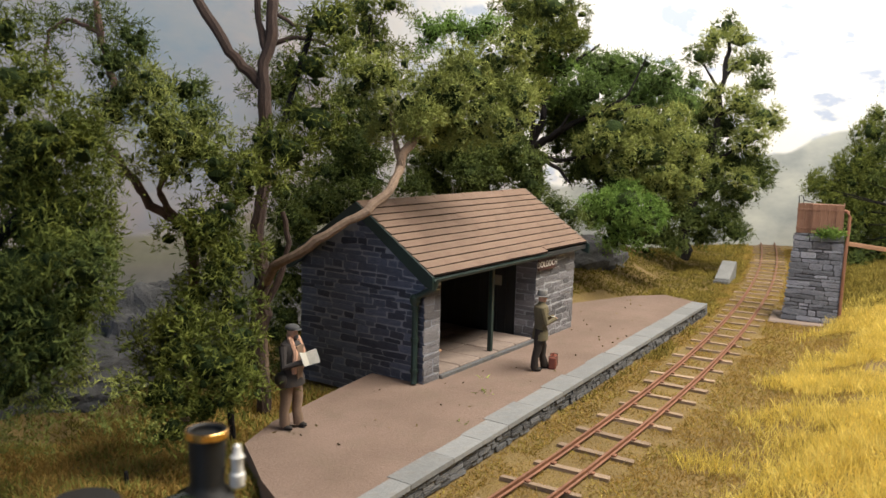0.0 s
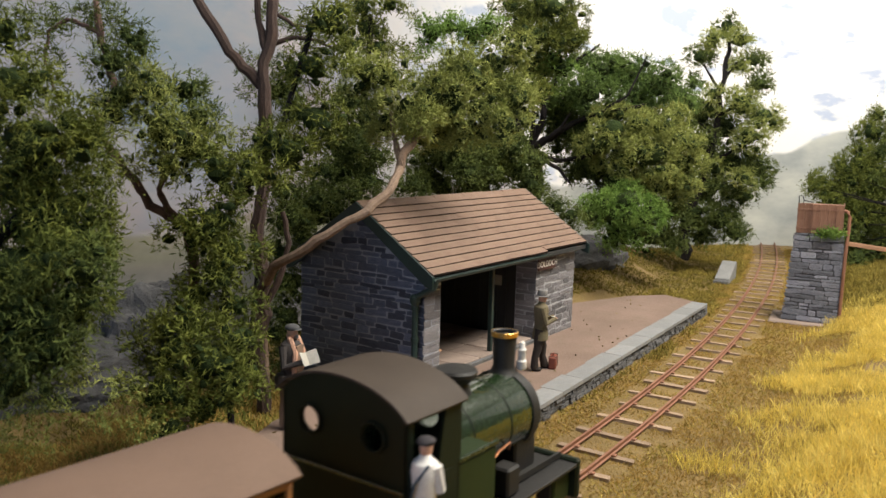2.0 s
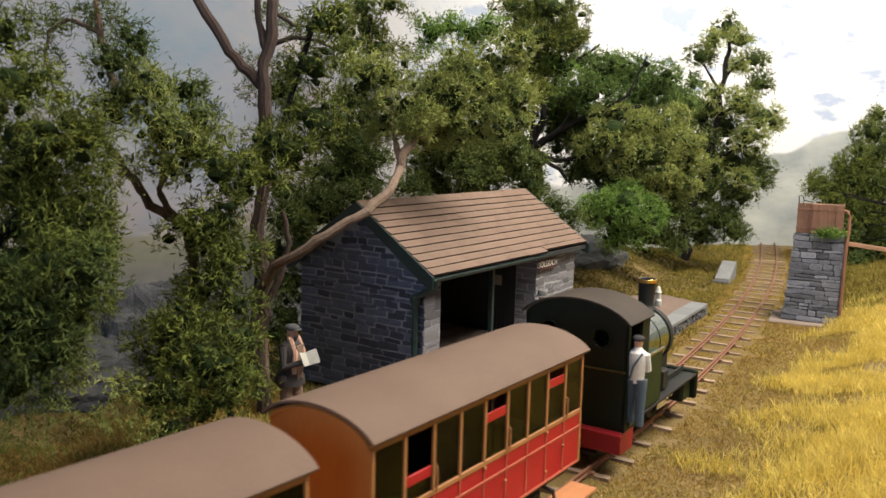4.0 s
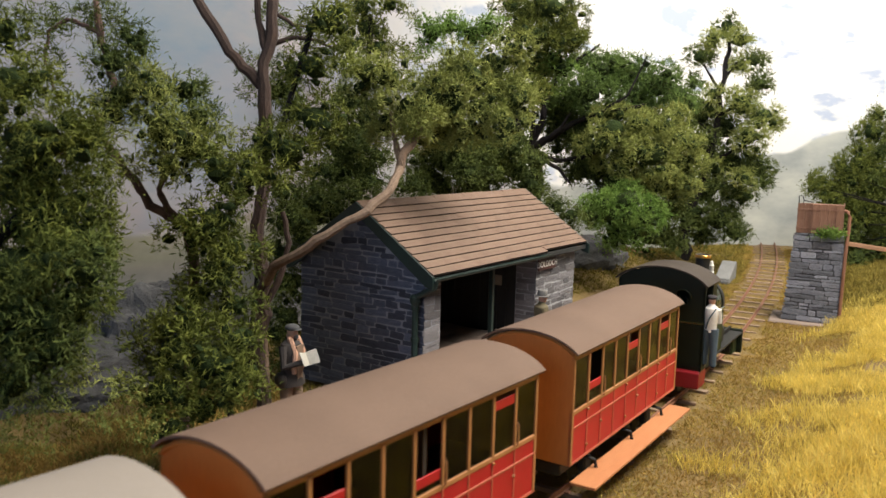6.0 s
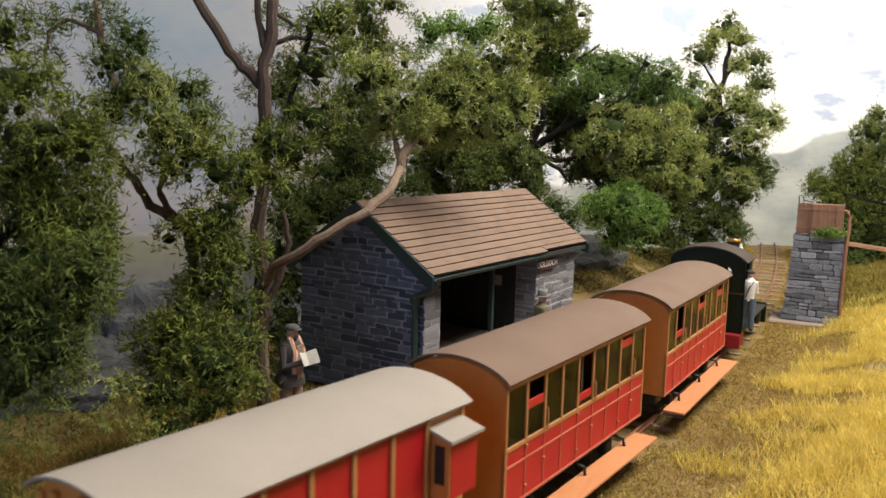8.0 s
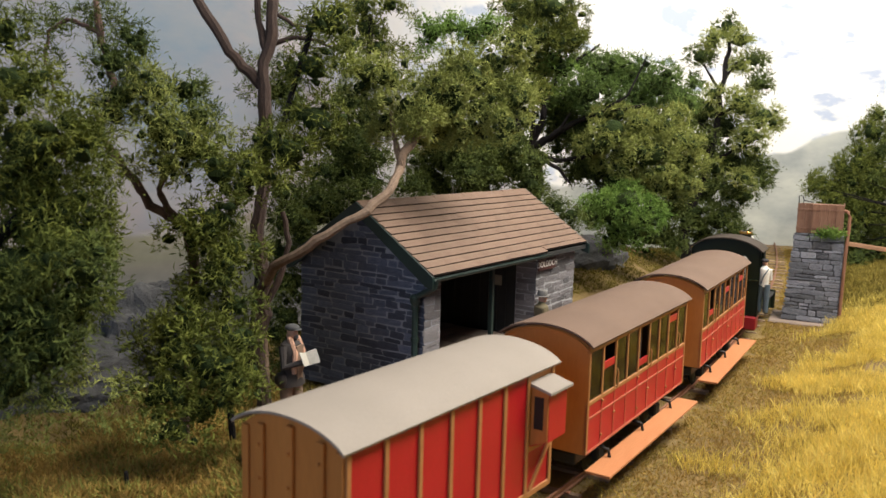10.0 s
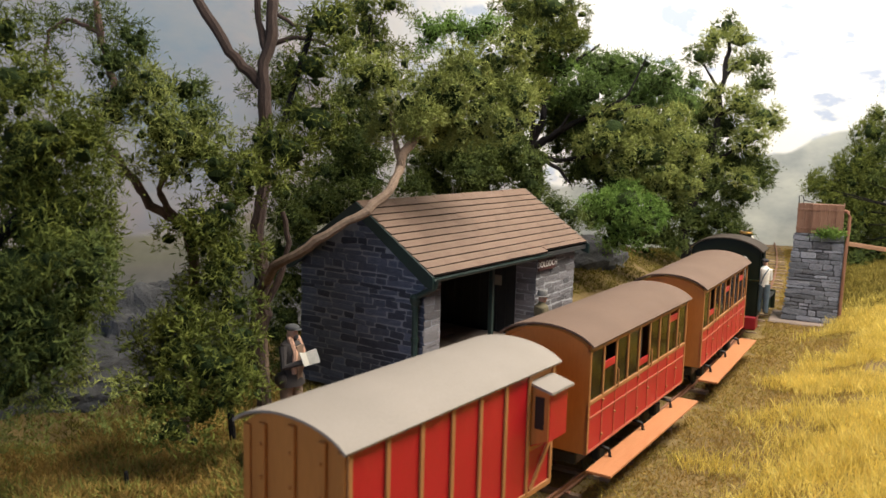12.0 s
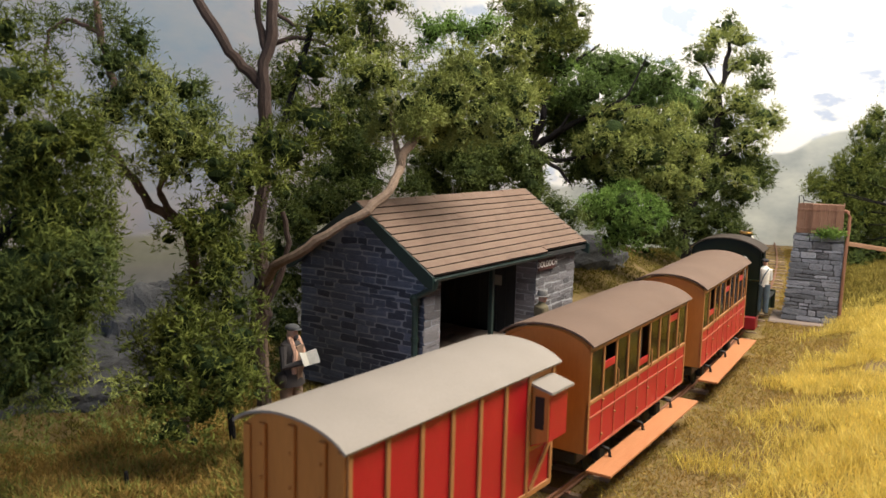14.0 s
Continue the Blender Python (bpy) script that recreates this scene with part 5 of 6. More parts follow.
    make_tree("forked_tree", "bare-stemmed forked model tree made from a natural twig", "tree", (11.3, 12.0),
              [([(11.35, 12.05, -0.7), (11.23, 12.10, 0.94),(11.35, 12.08, 1.61),(11.43, 12.13, 2.28),(11.42, 12.30, 2.94),(11.53, 12.30, 3.61),(11.67, 12.38, 4.83),(11.79, 12.46, 5.88),(11.90, 12.47, 6.60),(12.05, 12.49, 7.60),(12.16, 12.49, 8.27)], 0.15, 0.11),
               ([(11.79, 12.46, 5.88), (11.58, 12.85, 6.26), (11.41, 13.23, 6.80), (11.20, 13.72, 7.57), (11.12, 13.94, 8.00)], 0.123, 0.090), ([(11.88, 12.49, 6.55), (11.85, 12.68, 7.15), (11.86, 12.82, 7.82)], 0.078, 0.056), ([(12.00, 12.53, 6.72), (12.29, 12.15, 6.89), (12.54, 11.78, 6.84), (12.77, 11.39, 6.65)], 0.056, 0.023), ([(11.37, 12.04, 1.56), (11.64, 11.82, 2.29), (11.77, 11.76, 2.84), (11.75, 11.93, 3.45)], 0.067, 0.045), ([(12.03, 12.47, 7.38), (12.23, 12.10, 7.11), (12.52, 11.68, 7.07)], 0.045, 0.022)],
              [([(12.36, 13.54, 6.45, 0.30), (12.41, 13.34, 5.87, 0.33), (12.89, 12.75, 6.36, 0.42), (12.71, 12.90, 5.88, 0.42), (12.80, 12.66, 5.42, 0.36), (12.72, 13.24, 7.41, 0.30), (13.09, 12.62, 7.07, 0.30), (12.95, 12.97, 3.12, 0.53), (13.62, 12.78, 3.47, 0.47), (12.93, 13.13, 3.73, 0.42)], LEAF_DARK, "dark green small leaf clusters")], BARK, 300, 0.16, 0.045, 4, False)
    make_tree("leaning_tree", "pale leaning model tree arching over the shelter roof", "tree", (11.5, 11.9),
              [([(11.7, 12.3, -0.7), (11.66, 12.45, 1.28),(11.45, 12.19, 1.92),(11.20, 11.60, 2.45),(11.39, 10.89, 2.87),(11.76, 10.45, 3.27),(12.17, 10.10, 3.56),(12.76, 10.04, 3.93),(13.40, 10.28, 4.33)], 0.1, 0.085),
               ([(13.46, 10.35, 4.27), (13.55, 10.31, 4.67), (14.16, 10.40, 5.02), (14.68, 10.65, 5.50)], 0.103, 0.069), ([(13.50, 10.34, 4.49), (13.72, 10.66, 4.89), (13.95, 11.00, 5.47)], 0.080, 0.046), ([(14.71, 10.74, 5.32), (15.14, 10.24, 5.88), (15.59, 9.68, 6.26)], 0.061, 0.037)],
              [([(13.89, 11.58, 6.32, 0.50), (13.93, 12.06, 6.52, 0.31), (14.25, 11.25, 6.25, 0.47), (14.05, 11.86, 6.01, 0.38), (14.34, 11.30, 5.30, 0.51), (14.18, 10.70, 5.57, 0.50), (14.42, 10.32, 5.82, 0.56), (14.82, 10.90, 5.16, 0.45), (14.86, 10.05, 5.72, 0.64), (15.11, 9.78, 6.29, 0.57), (16.01, 9.77, 6.60, 0.59), (15.13, 10.18, 6.50, 0.44), (15.88, 9.56, 6.01, 0.59), (15.36, 9.65, 5.59, 0.58), (15.93, 9.12, 5.80, 0.44), (15.38, 9.02, 5.27, 0.43), (15.30, 9.88, 5.14, 0.55), (15.12, 10.50, 5.13, 0.48), (15.95, 9.18, 6.93, 0.37), (15.06, 10.64, 6.18, 0.38), (14.21, 11.48, 4.97, 0.27), (13.82, 10.19, 5.29, 0.30), (13.63, 10.42, 5.07, 0.18), (14.07, 10.03, 5.42, 0.30), (13.88, 10.08, 5.04, 0.21)], LEAF_OLIVE, "light olive fibrous foliage"),
               ([(16.41, 11.71, 7.43, 0.40), (17.12, 11.72, 7.64, 0.38), (17.30, 11.17, 7.45, 0.41), (17.36, 10.69, 7.57, 0.40), (16.22, 11.84, 6.97, 0.21)], LEAF_BRIGHT, "fresh green top foliage")], BARK_PALE, 330, 0.17, 0.05, 5, False)
    # lower masses carry their shade in a deeper leaf colour
    make_tree("background_tree", "dark green model tree standing behind the shelter gable", "tree", (17.3, 14.6),
              [([(17.3, 14.6, -0.8), (17.2, 14.6, 2.5), (17.6, 14.8, 5.0), (18.0, 14.9, 8.2)], 0.14, 0.05)],
              [([(16.27, 14.25, 4.51, 0.77), (16.10, 14.28, 3.94, 0.69), (16.03, 13.48, 4.84, 0.51), (15.45, 14.21, 4.12, 0.43), (15.55, 14.01, 3.43, 0.47), (16.47, 13.88, 4.05, 0.53), (15.46, 14.49, 3.55, 0.36), (16.51, 13.45, 4.49, 0.40), (15.89, 13.66, 3.51, 0.47), (16.29, 13.45, 3.86, 0.40), (16.13, 13.98, 5.82, 0.48), (16.26, 13.63, 5.38, 0.40), (16.03, 14.27, 5.25, 0.44), (16.25, 13.89, 4.98, 0.44), (16.77, 13.78, 5.78, 0.36), (15.88, 14.56, 4.96, 0.40), (16.34, 14.45, 5.83, 0.36)], LEAF_DARK, "dark green foliage in a shaded tone low on the trunk"),
               ([(18.09, 15.11, 7.90, 0.56), (17.75, 15.03, 8.42, 0.48), (18.39, 14.56, 8.54, 0.37), (18.21, 14.83, 7.37, 0.45), (18.34, 14.30, 7.22, 0.33), (18.80, 14.03, 7.30, 0.30), (17.43, 15.10, 7.38, 0.40), (18.71, 14.19, 8.35, 0.17), (18.50, 13.79, 8.03, 0.13)], LEAF_MID, "mid-green upper foliage")], BARK_DARK, 270, 0.17, 0.05, 16, False)
    make_tree("dense_tree", "dense deep green model tree close behind the shelter", "tree", (22.4, 14.6),
              [([(22.4, 14.6, -0.8), (22.3, 14.4, 2.0), (22.4, 14.2, 4.5), (23.4, 13.6, 8.5)], 0.25, 0.08)],
              [([(21.66, 14.76, 4.26, 0.84), (21.38, 15.42, 3.76, 0.70), (21.22, 14.69, 3.48, 0.69), (21.09, 13.55, 4.05, 0.81), (22.54, 13.47, 4.24, 0.84), (22.31, 13.93, 3.48, 0.75), (22.96, 12.93, 3.96, 0.74), (22.66, 12.31, 3.56, 0.49), (21.29, 14.98, 4.65, 0.74), (21.10, 13.81, 4.63, 0.81), (22.45, 13.64, 4.73, 0.74), (22.43, 12.92, 4.66, 0.58), (20.22, 15.03, 3.50, 0.53), (22.11, 11.85, 4.36, 0.38)], LEAF_DARK, "deep green foliage"),
               ([(24.01, 14.02, 9.22, 0.51), (24.50, 13.56, 9.03, 0.77), (23.89, 12.52, 9.06, 0.74), (24.94, 12.44, 8.72, 0.66), (24.56, 12.00, 8.09, 0.50), (23.62, 12.84, 8.18, 0.69), (24.12, 12.39, 8.04, 0.60), (24.05, 13.59, 8.35, 0.61), (24.21, 13.32, 7.29, 0.72), (23.15, 12.90, 6.50, 0.59)], LEAF_MID, "mid-green upper foliage")], BARK_DARK, 230, 0.19, 0.06, 6, False)
    # oak light is in the leaf colours: lit tone on top, shaded under limbs
    make_tree("oak_tree", "broad spreading model oak with black limbs and dense foliage", "tree", (24.6, 13.6),
              [([(26.47, 14.20, 2.01), (26.28, 14.09, 3.34), (25.95, 14.09, 4.34), (25.78, 14.11, 4.83)], 0.3, 0.24),
               ([(25.79, 14.06, 4.70), (25.94, 13.39, 5.04), (26.12, 12.55, 5.63), (26.42, 11.67, 6.03), (27.00, 10.52, 6.22)], 0.14, 0.05),
               ([(25.76, 14.10, 4.69), (25.84, 13.80, 5.42), (26.04, 13.72, 6.30), (26.23, 13.32, 7.26), (26.63, 12.69, 7.85), (27.02, 12.22, 8.28)], 0.14, 0.03),
               ([(25.74, 14.13, 4.69), (25.78, 14.58, 5.31), (25.96, 14.86, 6.10)], 0.12, 0.05),
               ([(25.83, 13.97, 4.54), (25.88, 13.11, 4.28), (26.02, 12.23, 4.41), (26.41, 11.39, 4.77)], 0.11, 0.04),
               ([(25.84, 13.98, 4.70), (25.79, 13.11, 5.24), (25.95, 12.69, 5.91)], 0.1, 0.04),
               ([(25.70, 14.20, 4.77), (25.41, 14.78, 5.40)], 0.1, 0.04),
               ([(25.81, 14.09, 4.93), (25.59, 13.90, 5.80), (25.44, 13.96, 6.65)], 0.1, 0.04),
               ([(25.70, 13.78, 4.45), (25.73, 12.91, 4.00), (25.72, 12.46, 3.54)], 0.08, 0.03),
               ([(26.42, 11.67, 6.03), (26.71, 11.01, 6.51), (27.30, 10.63, 7.84)], 0.06, 0.02)],
              [([(27.78, 12.08, 7.20, 0.94), (26.43, 12.29, 6.65, 0.91), (28.40, 11.50, 7.35, 0.84), (28.19, 10.61, 6.93, 0.93), (29.41, 10.34, 6.69, 0.90), (29.75, 10.03, 6.31, 0.51), (28.09, 11.17, 6.62, 0.72), (27.50, 13.44, 6.61, 0.68), (27.56, 11.64, 7.67, 0.44), (26.77, 12.06, 7.39, 0.65), (27.23, 12.97, 7.72, 0.44)], LEAF_LIT, "deep green foliage"),
               ([(25.39, 10.91, 2.70, 0.88), (25.41, 10.28, 3.07, 0.86), (25.73, 9.81, 2.65, 0.76), (25.68, 10.69, 2.02, 0.73), (25.10, 11.12, 2.96, 0.56), (25.65, 10.13, 2.02, 0.51), (24.56, 11.09, 2.57, 0.35), (24.64, 12.74, 7.58, 0.61), (24.53, 13.08, 7.34, 0.51), (24.48, 12.32, 7.25, 0.40), (24.54, 12.93, 6.58, 0.41)], LEAF_BRIGHT, "fresh green foliage"),
               ([(27.79, 13.02, 4.47, 0.91), (28.04, 12.66, 3.93, 0.92), (28.50, 12.01, 3.54, 0.92), (29.20, 11.21, 3.60, 0.86), (29.50, 10.45, 2.57, 0.92), (29.04, 10.82, 1.58, 0.75), (29.50, 10.24, 1.49, 0.69), (28.89, 12.75, 5.92, 0.58), (29.99, 10.37, 5.87, 0.57), (27.65, 13.19, 3.95, 0.57), (27.31, 15.30, 5.85, 0.76), (27.97, 14.12, 5.67, 0.64), (27.84, 14.67, 6.49, 0.70), (28.04, 13.55, 5.07, 0.58), (26.64, 15.36, 5.01, 0.58), (27.94, 13.90, 6.19, 0.58), (27.89, 14.15, 4.64, 0.41), (27.92, 13.89, 6.08, 0.69), (28.41, 13.20, 5.84, 0.70), (28.94, 12.56, 6.07, 0.58), (29.33, 12.02, 6.21, 0.52), (27.74, 14.10, 5.26, 0.58), (29.97, 11.63, 6.23, 0.47), (28.14, 13.28, 5.38, 0.52)], LEAF_DARK, "deep green foliage toned for the shade under the limbs"),
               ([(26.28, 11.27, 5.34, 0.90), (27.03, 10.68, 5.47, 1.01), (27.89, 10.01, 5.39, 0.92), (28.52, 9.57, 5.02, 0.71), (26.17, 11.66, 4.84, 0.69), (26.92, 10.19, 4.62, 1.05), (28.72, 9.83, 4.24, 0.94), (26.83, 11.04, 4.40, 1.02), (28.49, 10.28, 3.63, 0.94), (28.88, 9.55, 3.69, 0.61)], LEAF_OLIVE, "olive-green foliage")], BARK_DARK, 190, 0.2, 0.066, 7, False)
    # the olive masses have the light put into their colour
    make_tree("tall_tree", "tall narrow dark green model tree beside the line", "tree", (32.0, 12.0),
              [([(33.71, 11.10, 0.31), (33.73, 11.12, 1.27), (33.89, 10.96, 2.32), (34.34, 10.49, 4.64), (34.55, 10.27, 6.47), (34.75, 10.20, 8.17), (34.92, 10.17, 9.08)], 0.28, 0.06),
               ([(34.67, 10.23, 7.04), (34.37, 10.64, 7.70), (34.25, 10.93, 8.15)], 0.07, 0.03),
               ([(34.76, 10.23, 7.61), (34.72, 9.73, 8.27)], 0.06, 0.03),
               ([(34.58, 10.32, 6.13), (34.49, 9.65, 6.47), (34.96, 9.02, 6.71)], 0.07, 0.03),
               ([(34.23, 10.55, 4.18), (34.32, 9.48, 4.79), (36.77, 9.35, 4.96)], 0.07, 0.03),
               ([(34.50, 10.43, 5.33), (34.20, 11.00, 5.89)], 0.06, 0.03),
               ([(34.66, 10.34, 6.70), (34.60, 10.66, 6.93)], 0.05, 0.03)],
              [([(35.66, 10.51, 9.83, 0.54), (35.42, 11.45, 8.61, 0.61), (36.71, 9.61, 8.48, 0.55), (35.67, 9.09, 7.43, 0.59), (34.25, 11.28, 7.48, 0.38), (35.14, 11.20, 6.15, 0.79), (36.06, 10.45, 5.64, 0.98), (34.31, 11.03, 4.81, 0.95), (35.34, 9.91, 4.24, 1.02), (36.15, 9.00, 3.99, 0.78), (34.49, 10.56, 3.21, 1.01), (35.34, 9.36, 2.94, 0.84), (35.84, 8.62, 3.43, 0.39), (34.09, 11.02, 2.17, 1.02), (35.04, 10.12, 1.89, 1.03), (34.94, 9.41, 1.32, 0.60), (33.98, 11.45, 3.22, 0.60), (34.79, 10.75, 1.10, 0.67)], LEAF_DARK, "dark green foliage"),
               ([(33.87, 10.50, 9.09, 0.54), (35.05, 9.77, 9.14, 0.60), (35.05, 9.81, 8.12, 0.49), (34.56, 9.41, 6.65, 0.76), (34.91, 8.63, 6.13, 0.70), (35.73, 8.42, 5.89, 0.39), (34.53, 9.02, 5.32, 0.76), (33.83, 10.34, 7.00, 0.43), (33.94, 10.50, 6.45, 0.38), (34.10, 10.15, 3.97, 0.49), (34.10, 9.01, 3.68, 0.48)], LEAF_OLIVE, "olive foliage in a lit tone")], BARK_DARK, 150, 0.23, 0.08, 8, False)
    make_tree("hedgerow_tree", "rounded green model tree standing beyond the water tower", "tree", (39.6, 1.3),
              [([(39.6, 1.3, -0.8), (39.6, 1.2, 1.5), (39.6, 1.1, 3.5)], 0.25, 0.12)],
              [([(42.71, 5.67, 5.68, 0.82), (42.93, 5.53, 6.46, 0.46), (41.87, 6.44, 3.74, 0.98), (42.60, 5.38, 3.77, 1.16), (41.28, 7.10, 2.95, 0.72), (42.13, 5.63, 1.97, 1.29), (41.65, 6.03, 0.68, 1.03), (42.45, 4.87, 0.71, 1.16), (41.01, 7.55, 3.19, 0.46), (42.35, 5.49, 2.74, 1.29), (42.21, 6.06, 4.26, 0.90), (41.57, 6.50, 2.20, 0.90)], LEAF_MID, "green foliage"),
               ([(41.92, 5.36, 3.28, 0.76), (41.10, 6.13, 1.49, 0.76), (42.28, 5.19, 4.80, 0.64), (41.18, 5.68, 0.11, 0.89)], LEAF_DARK, "dark green foliage")], BARK_DARK, 130, 0.27, 0.09, 9)


make_trees()


def make_shrubs():
    make_tree("shrub", "small dull green shrub beyond the shelter", "shrub", (22.6, 11.9),
              [([(22.6, 11.9, -0.6), (22.5, 11.3, 2.6)], 0.08, 0.03)],
              [([(22.57, 11.36, 3.02, 0.38), (22.47, 10.84, 2.81, 0.38), (22.40, 11.67, 3.26, 0.33), (22.84, 10.67, 2.54, 0.33), (22.68, 11.11, 2.43, 0.33)], LEAF_DARK, "dull green leaves")], BARK_DARK, 260, 0.15, 0.05, 33, False)
    make_tree("shrub", "dark green shrub in shade beside the shelter gable", "shrub", (12.6, 13.9),
              [([(12.6, 13.9, -0.8), (12.7, 13.8, 1.0), (13.0, 13.8, 2.8)], 0.08, 0.03)],
              [([(13.54, 13.35, 2.92, 0.51), (13.32, 13.53, 2.28, 0.46), (13.49, 13.48, 1.62, 0.51), (13.28, 13.34, 0.88, 0.51), (13.99, 13.12, 3.10, 0.46), (14.04, 12.61, 3.30, 0.37), (13.76, 13.16, 3.43, 0.37), (13.33, 13.26, 0.23, 0.42), (13.25, 13.45, -0.18, 0.33), (13.65, 13.23, 2.67, 0.37), (13.16, 13.54, 1.65, 0.37), (13.02, 13.40, 0.53, 0.41), (13.52, 13.36, 2.21, 0.37), (13.45, 13.09, 1.67, 0.28), (13.58, 13.20, 1.05, 0.28), (13.51, 13.18, 0.47, 0.28), (13.48, 13.19, 2.30, 0.28), (13.28, 13.02, 0.08, 0.23)], LEAF_DARK, "dark green leaves")], BARK_DARK, 260, 0.15, 0.045, 31, False)
    make_tree("scrub", "low olive scrub on the ground under the trees", "shrub", (7.2, 10.6),
              [([(7.2, 10.6, -0.7), (7.2, 10.6, -0.1)], 0.05, 0.03)],
              [([(6.70, 10.79, 1.44, 0.28), (7.01, 10.30, 1.28, 0.24), (6.26, 11.36, 1.12, 0.29), (6.04, 11.71, 1.23, 0.33), (6.47, 11.01, 0.93, 0.20), (6.78, 10.53, 0.86, 0.20), (7.09, 10.05, 0.72, 0.21), (6.20, 11.31, 0.52, 0.21), (5.88, 11.77, 0.50, 0.24)], LEAF_OLIVE, "dull olive leaves")], BARK_DARK, 260, 0.13, 0.04, 32, False)


make_shrubs()


# ---- grass ----
def grass(name, label, boxed_in, count, length, width, mat, seed, keep, lean=0.35, clumped=0.0):
    rng = np.random.default_rng(seed)
    x0, x1, y0, y1 = boxed_in
    x, y = rng.uniform(x0, x1, count), rng.uniform(y0, y1, count)
    ok = [i for i in range(count) if keep(x[i], y[i]) and noise.noise(Vector((x[i] * 0.8, y[i] * 0.8, seed))) > clumped * (rng.random() * 1.2 - 0.2) - 0.5]
    x, y = x[ok], y[ok]
    z = np.array([land(a, b) for a, b in zip(x, y)]) - 0.02
    d = rng.normal(size=(len(x), 3)) * lean
    d[:, 2] = 1
    tone = (rng.random(len(x)) < 0.32 + 0.5 * np.array([noise.noise(Vector((a * 0.9, b * 0.9, 2))) for a, b in zip(x, y)])).astype(int) if len(mat) > 1 else None
    ob = fibres(name, np.stack([x, y, z], 1), d, length, width, mat, None, rng, mat_index=tone)
    tagged(ob, label, "grass", kind="stuff")


def off(x, y):
    return y - track_y(x)


def free(x, y):
    """Neither platform, shelter nor tower."""
    on_platform = PLAT_X0 < x < 26.4 and plat_edge(x) - 0.05 < y < min(10.35 + 0.18 * max(x - 9.9, 0), 11.4) and not (x < 9.9 and y > 7.4 + (x - 7.5) * 1.35)
    return not on_platform and not (SX0 < x < SX1 and SY0 < y < SY1) and not (26.7 < x < 28.7 and 3.8 < y < 5.9)


def edge_chance(x, y, at_off, spread):
    """Thins the grass out over a ragged margin."""
    k = (at_off - off(x, y)) / spread + 1.3 * noise.noise(Vector((x * 0.7, y * 0.7, 3)))
    return random.random() < k


def make_grass():
    random.seed(6)
    grass("golden_grass", "long golden-yellow static grass on the bank", (7, 44, -5, 7), 430000, 0.27, 0.017, [GOLD_GRASS, AMBER_GRASS], 1, lambda x, y: edge_chance(x, y, -2.15, 2.0) and random.random() < (31.5 - x) / 3)
    grass("dry_grass", "short dry straw-coloured grass along the track", (7, 46, 2.0, 13), 520000, 0.095, 0.017, [DRY_GRASS, OLIVE_GRASS], 2, lambda x, y: -3.6 < off(x, y) < 1.7 and free(x, y) and (abs(off(x, y)) > 0.8 or (noise.noise(Vector((x * 1.5, y * 1.5, 0))) > 0.1 and random.random() < 0.5)), 1.4)
    grass("mixed_grass", "yellow-green short grass beyond the platform", (18, 48, 6, 14), 70000, 0.15, 0.025, [OLIVE_GRASS, SHADE_GRASS], 3, lambda x, y: 0.9 < off(x, y) < 3.6 and free(x, y) and x > 19 and noise.noise(Vector((x * 0.5, y * 0.5, 9))) > -0.05)
    grass("track_grass", "short dry grass between the sleepers", (6, 46, 4.5, 12), 240000, 0.05, 0.016, [DRY_GRASS, OLIVE_GRASS], 8, lambda x, y: abs(off(x, y)) < 0.95 and noise.noise(Vector((x * 2.2, y * 2.2, 4))) > -0.5, 1.2)
    grass("undergrowth", "tangled rusty and olive undergrowth beside the platform", (3.5, 12.6, 7.2, 14), 90000, 0.2, 0.026, [RUSTY_GROWTH, MOSS_GROWTH], 14, lambda x, y: 1.3 < off(x, y) and free(x, y) and random.random() < 0.75 + 0.5 * noise.noise(Vector((x, y, 7))), 0.9)
    # far and under-tree grass is darkened by colour for the shade there
    grass("far_grass", "olive-green grass in a shaded tone beyond the water tower", (27.5, 48, -8, 9), 130000, 0.2, 0.03, [SHADE_GRASS, OLIVE_GRASS], 15, lambda x, y: off(x, y) < -1.2 and free(x, y) and random.random() < (x - 27) / 3)
    grass("olive_grass", "olive-brown short grass in a shaded tone under the trees", (3, 47, 7, 17), 150000, 0.12, 0.028, [SHADE_GRASS], 4, lambda x, y: 1.2 < off(x, y) and free(x, y), 0.7)


make_grass()


# ---- water tower, block and small things ----
TOWER_STONE = material("grey_violet_stone", (0.125, 0.135, 0.17), (0.29, 0.3, 0.355), 0.35, 0.05, 0.85, bump=0.9, vary=0.5, stain=(0.19, 0.17, 0.175), stain_amount=0.5)
TOWER_STONES = [mesh_from(rough_stone(40 + k), "stone", TOWER_STONE) for k in range(7)]


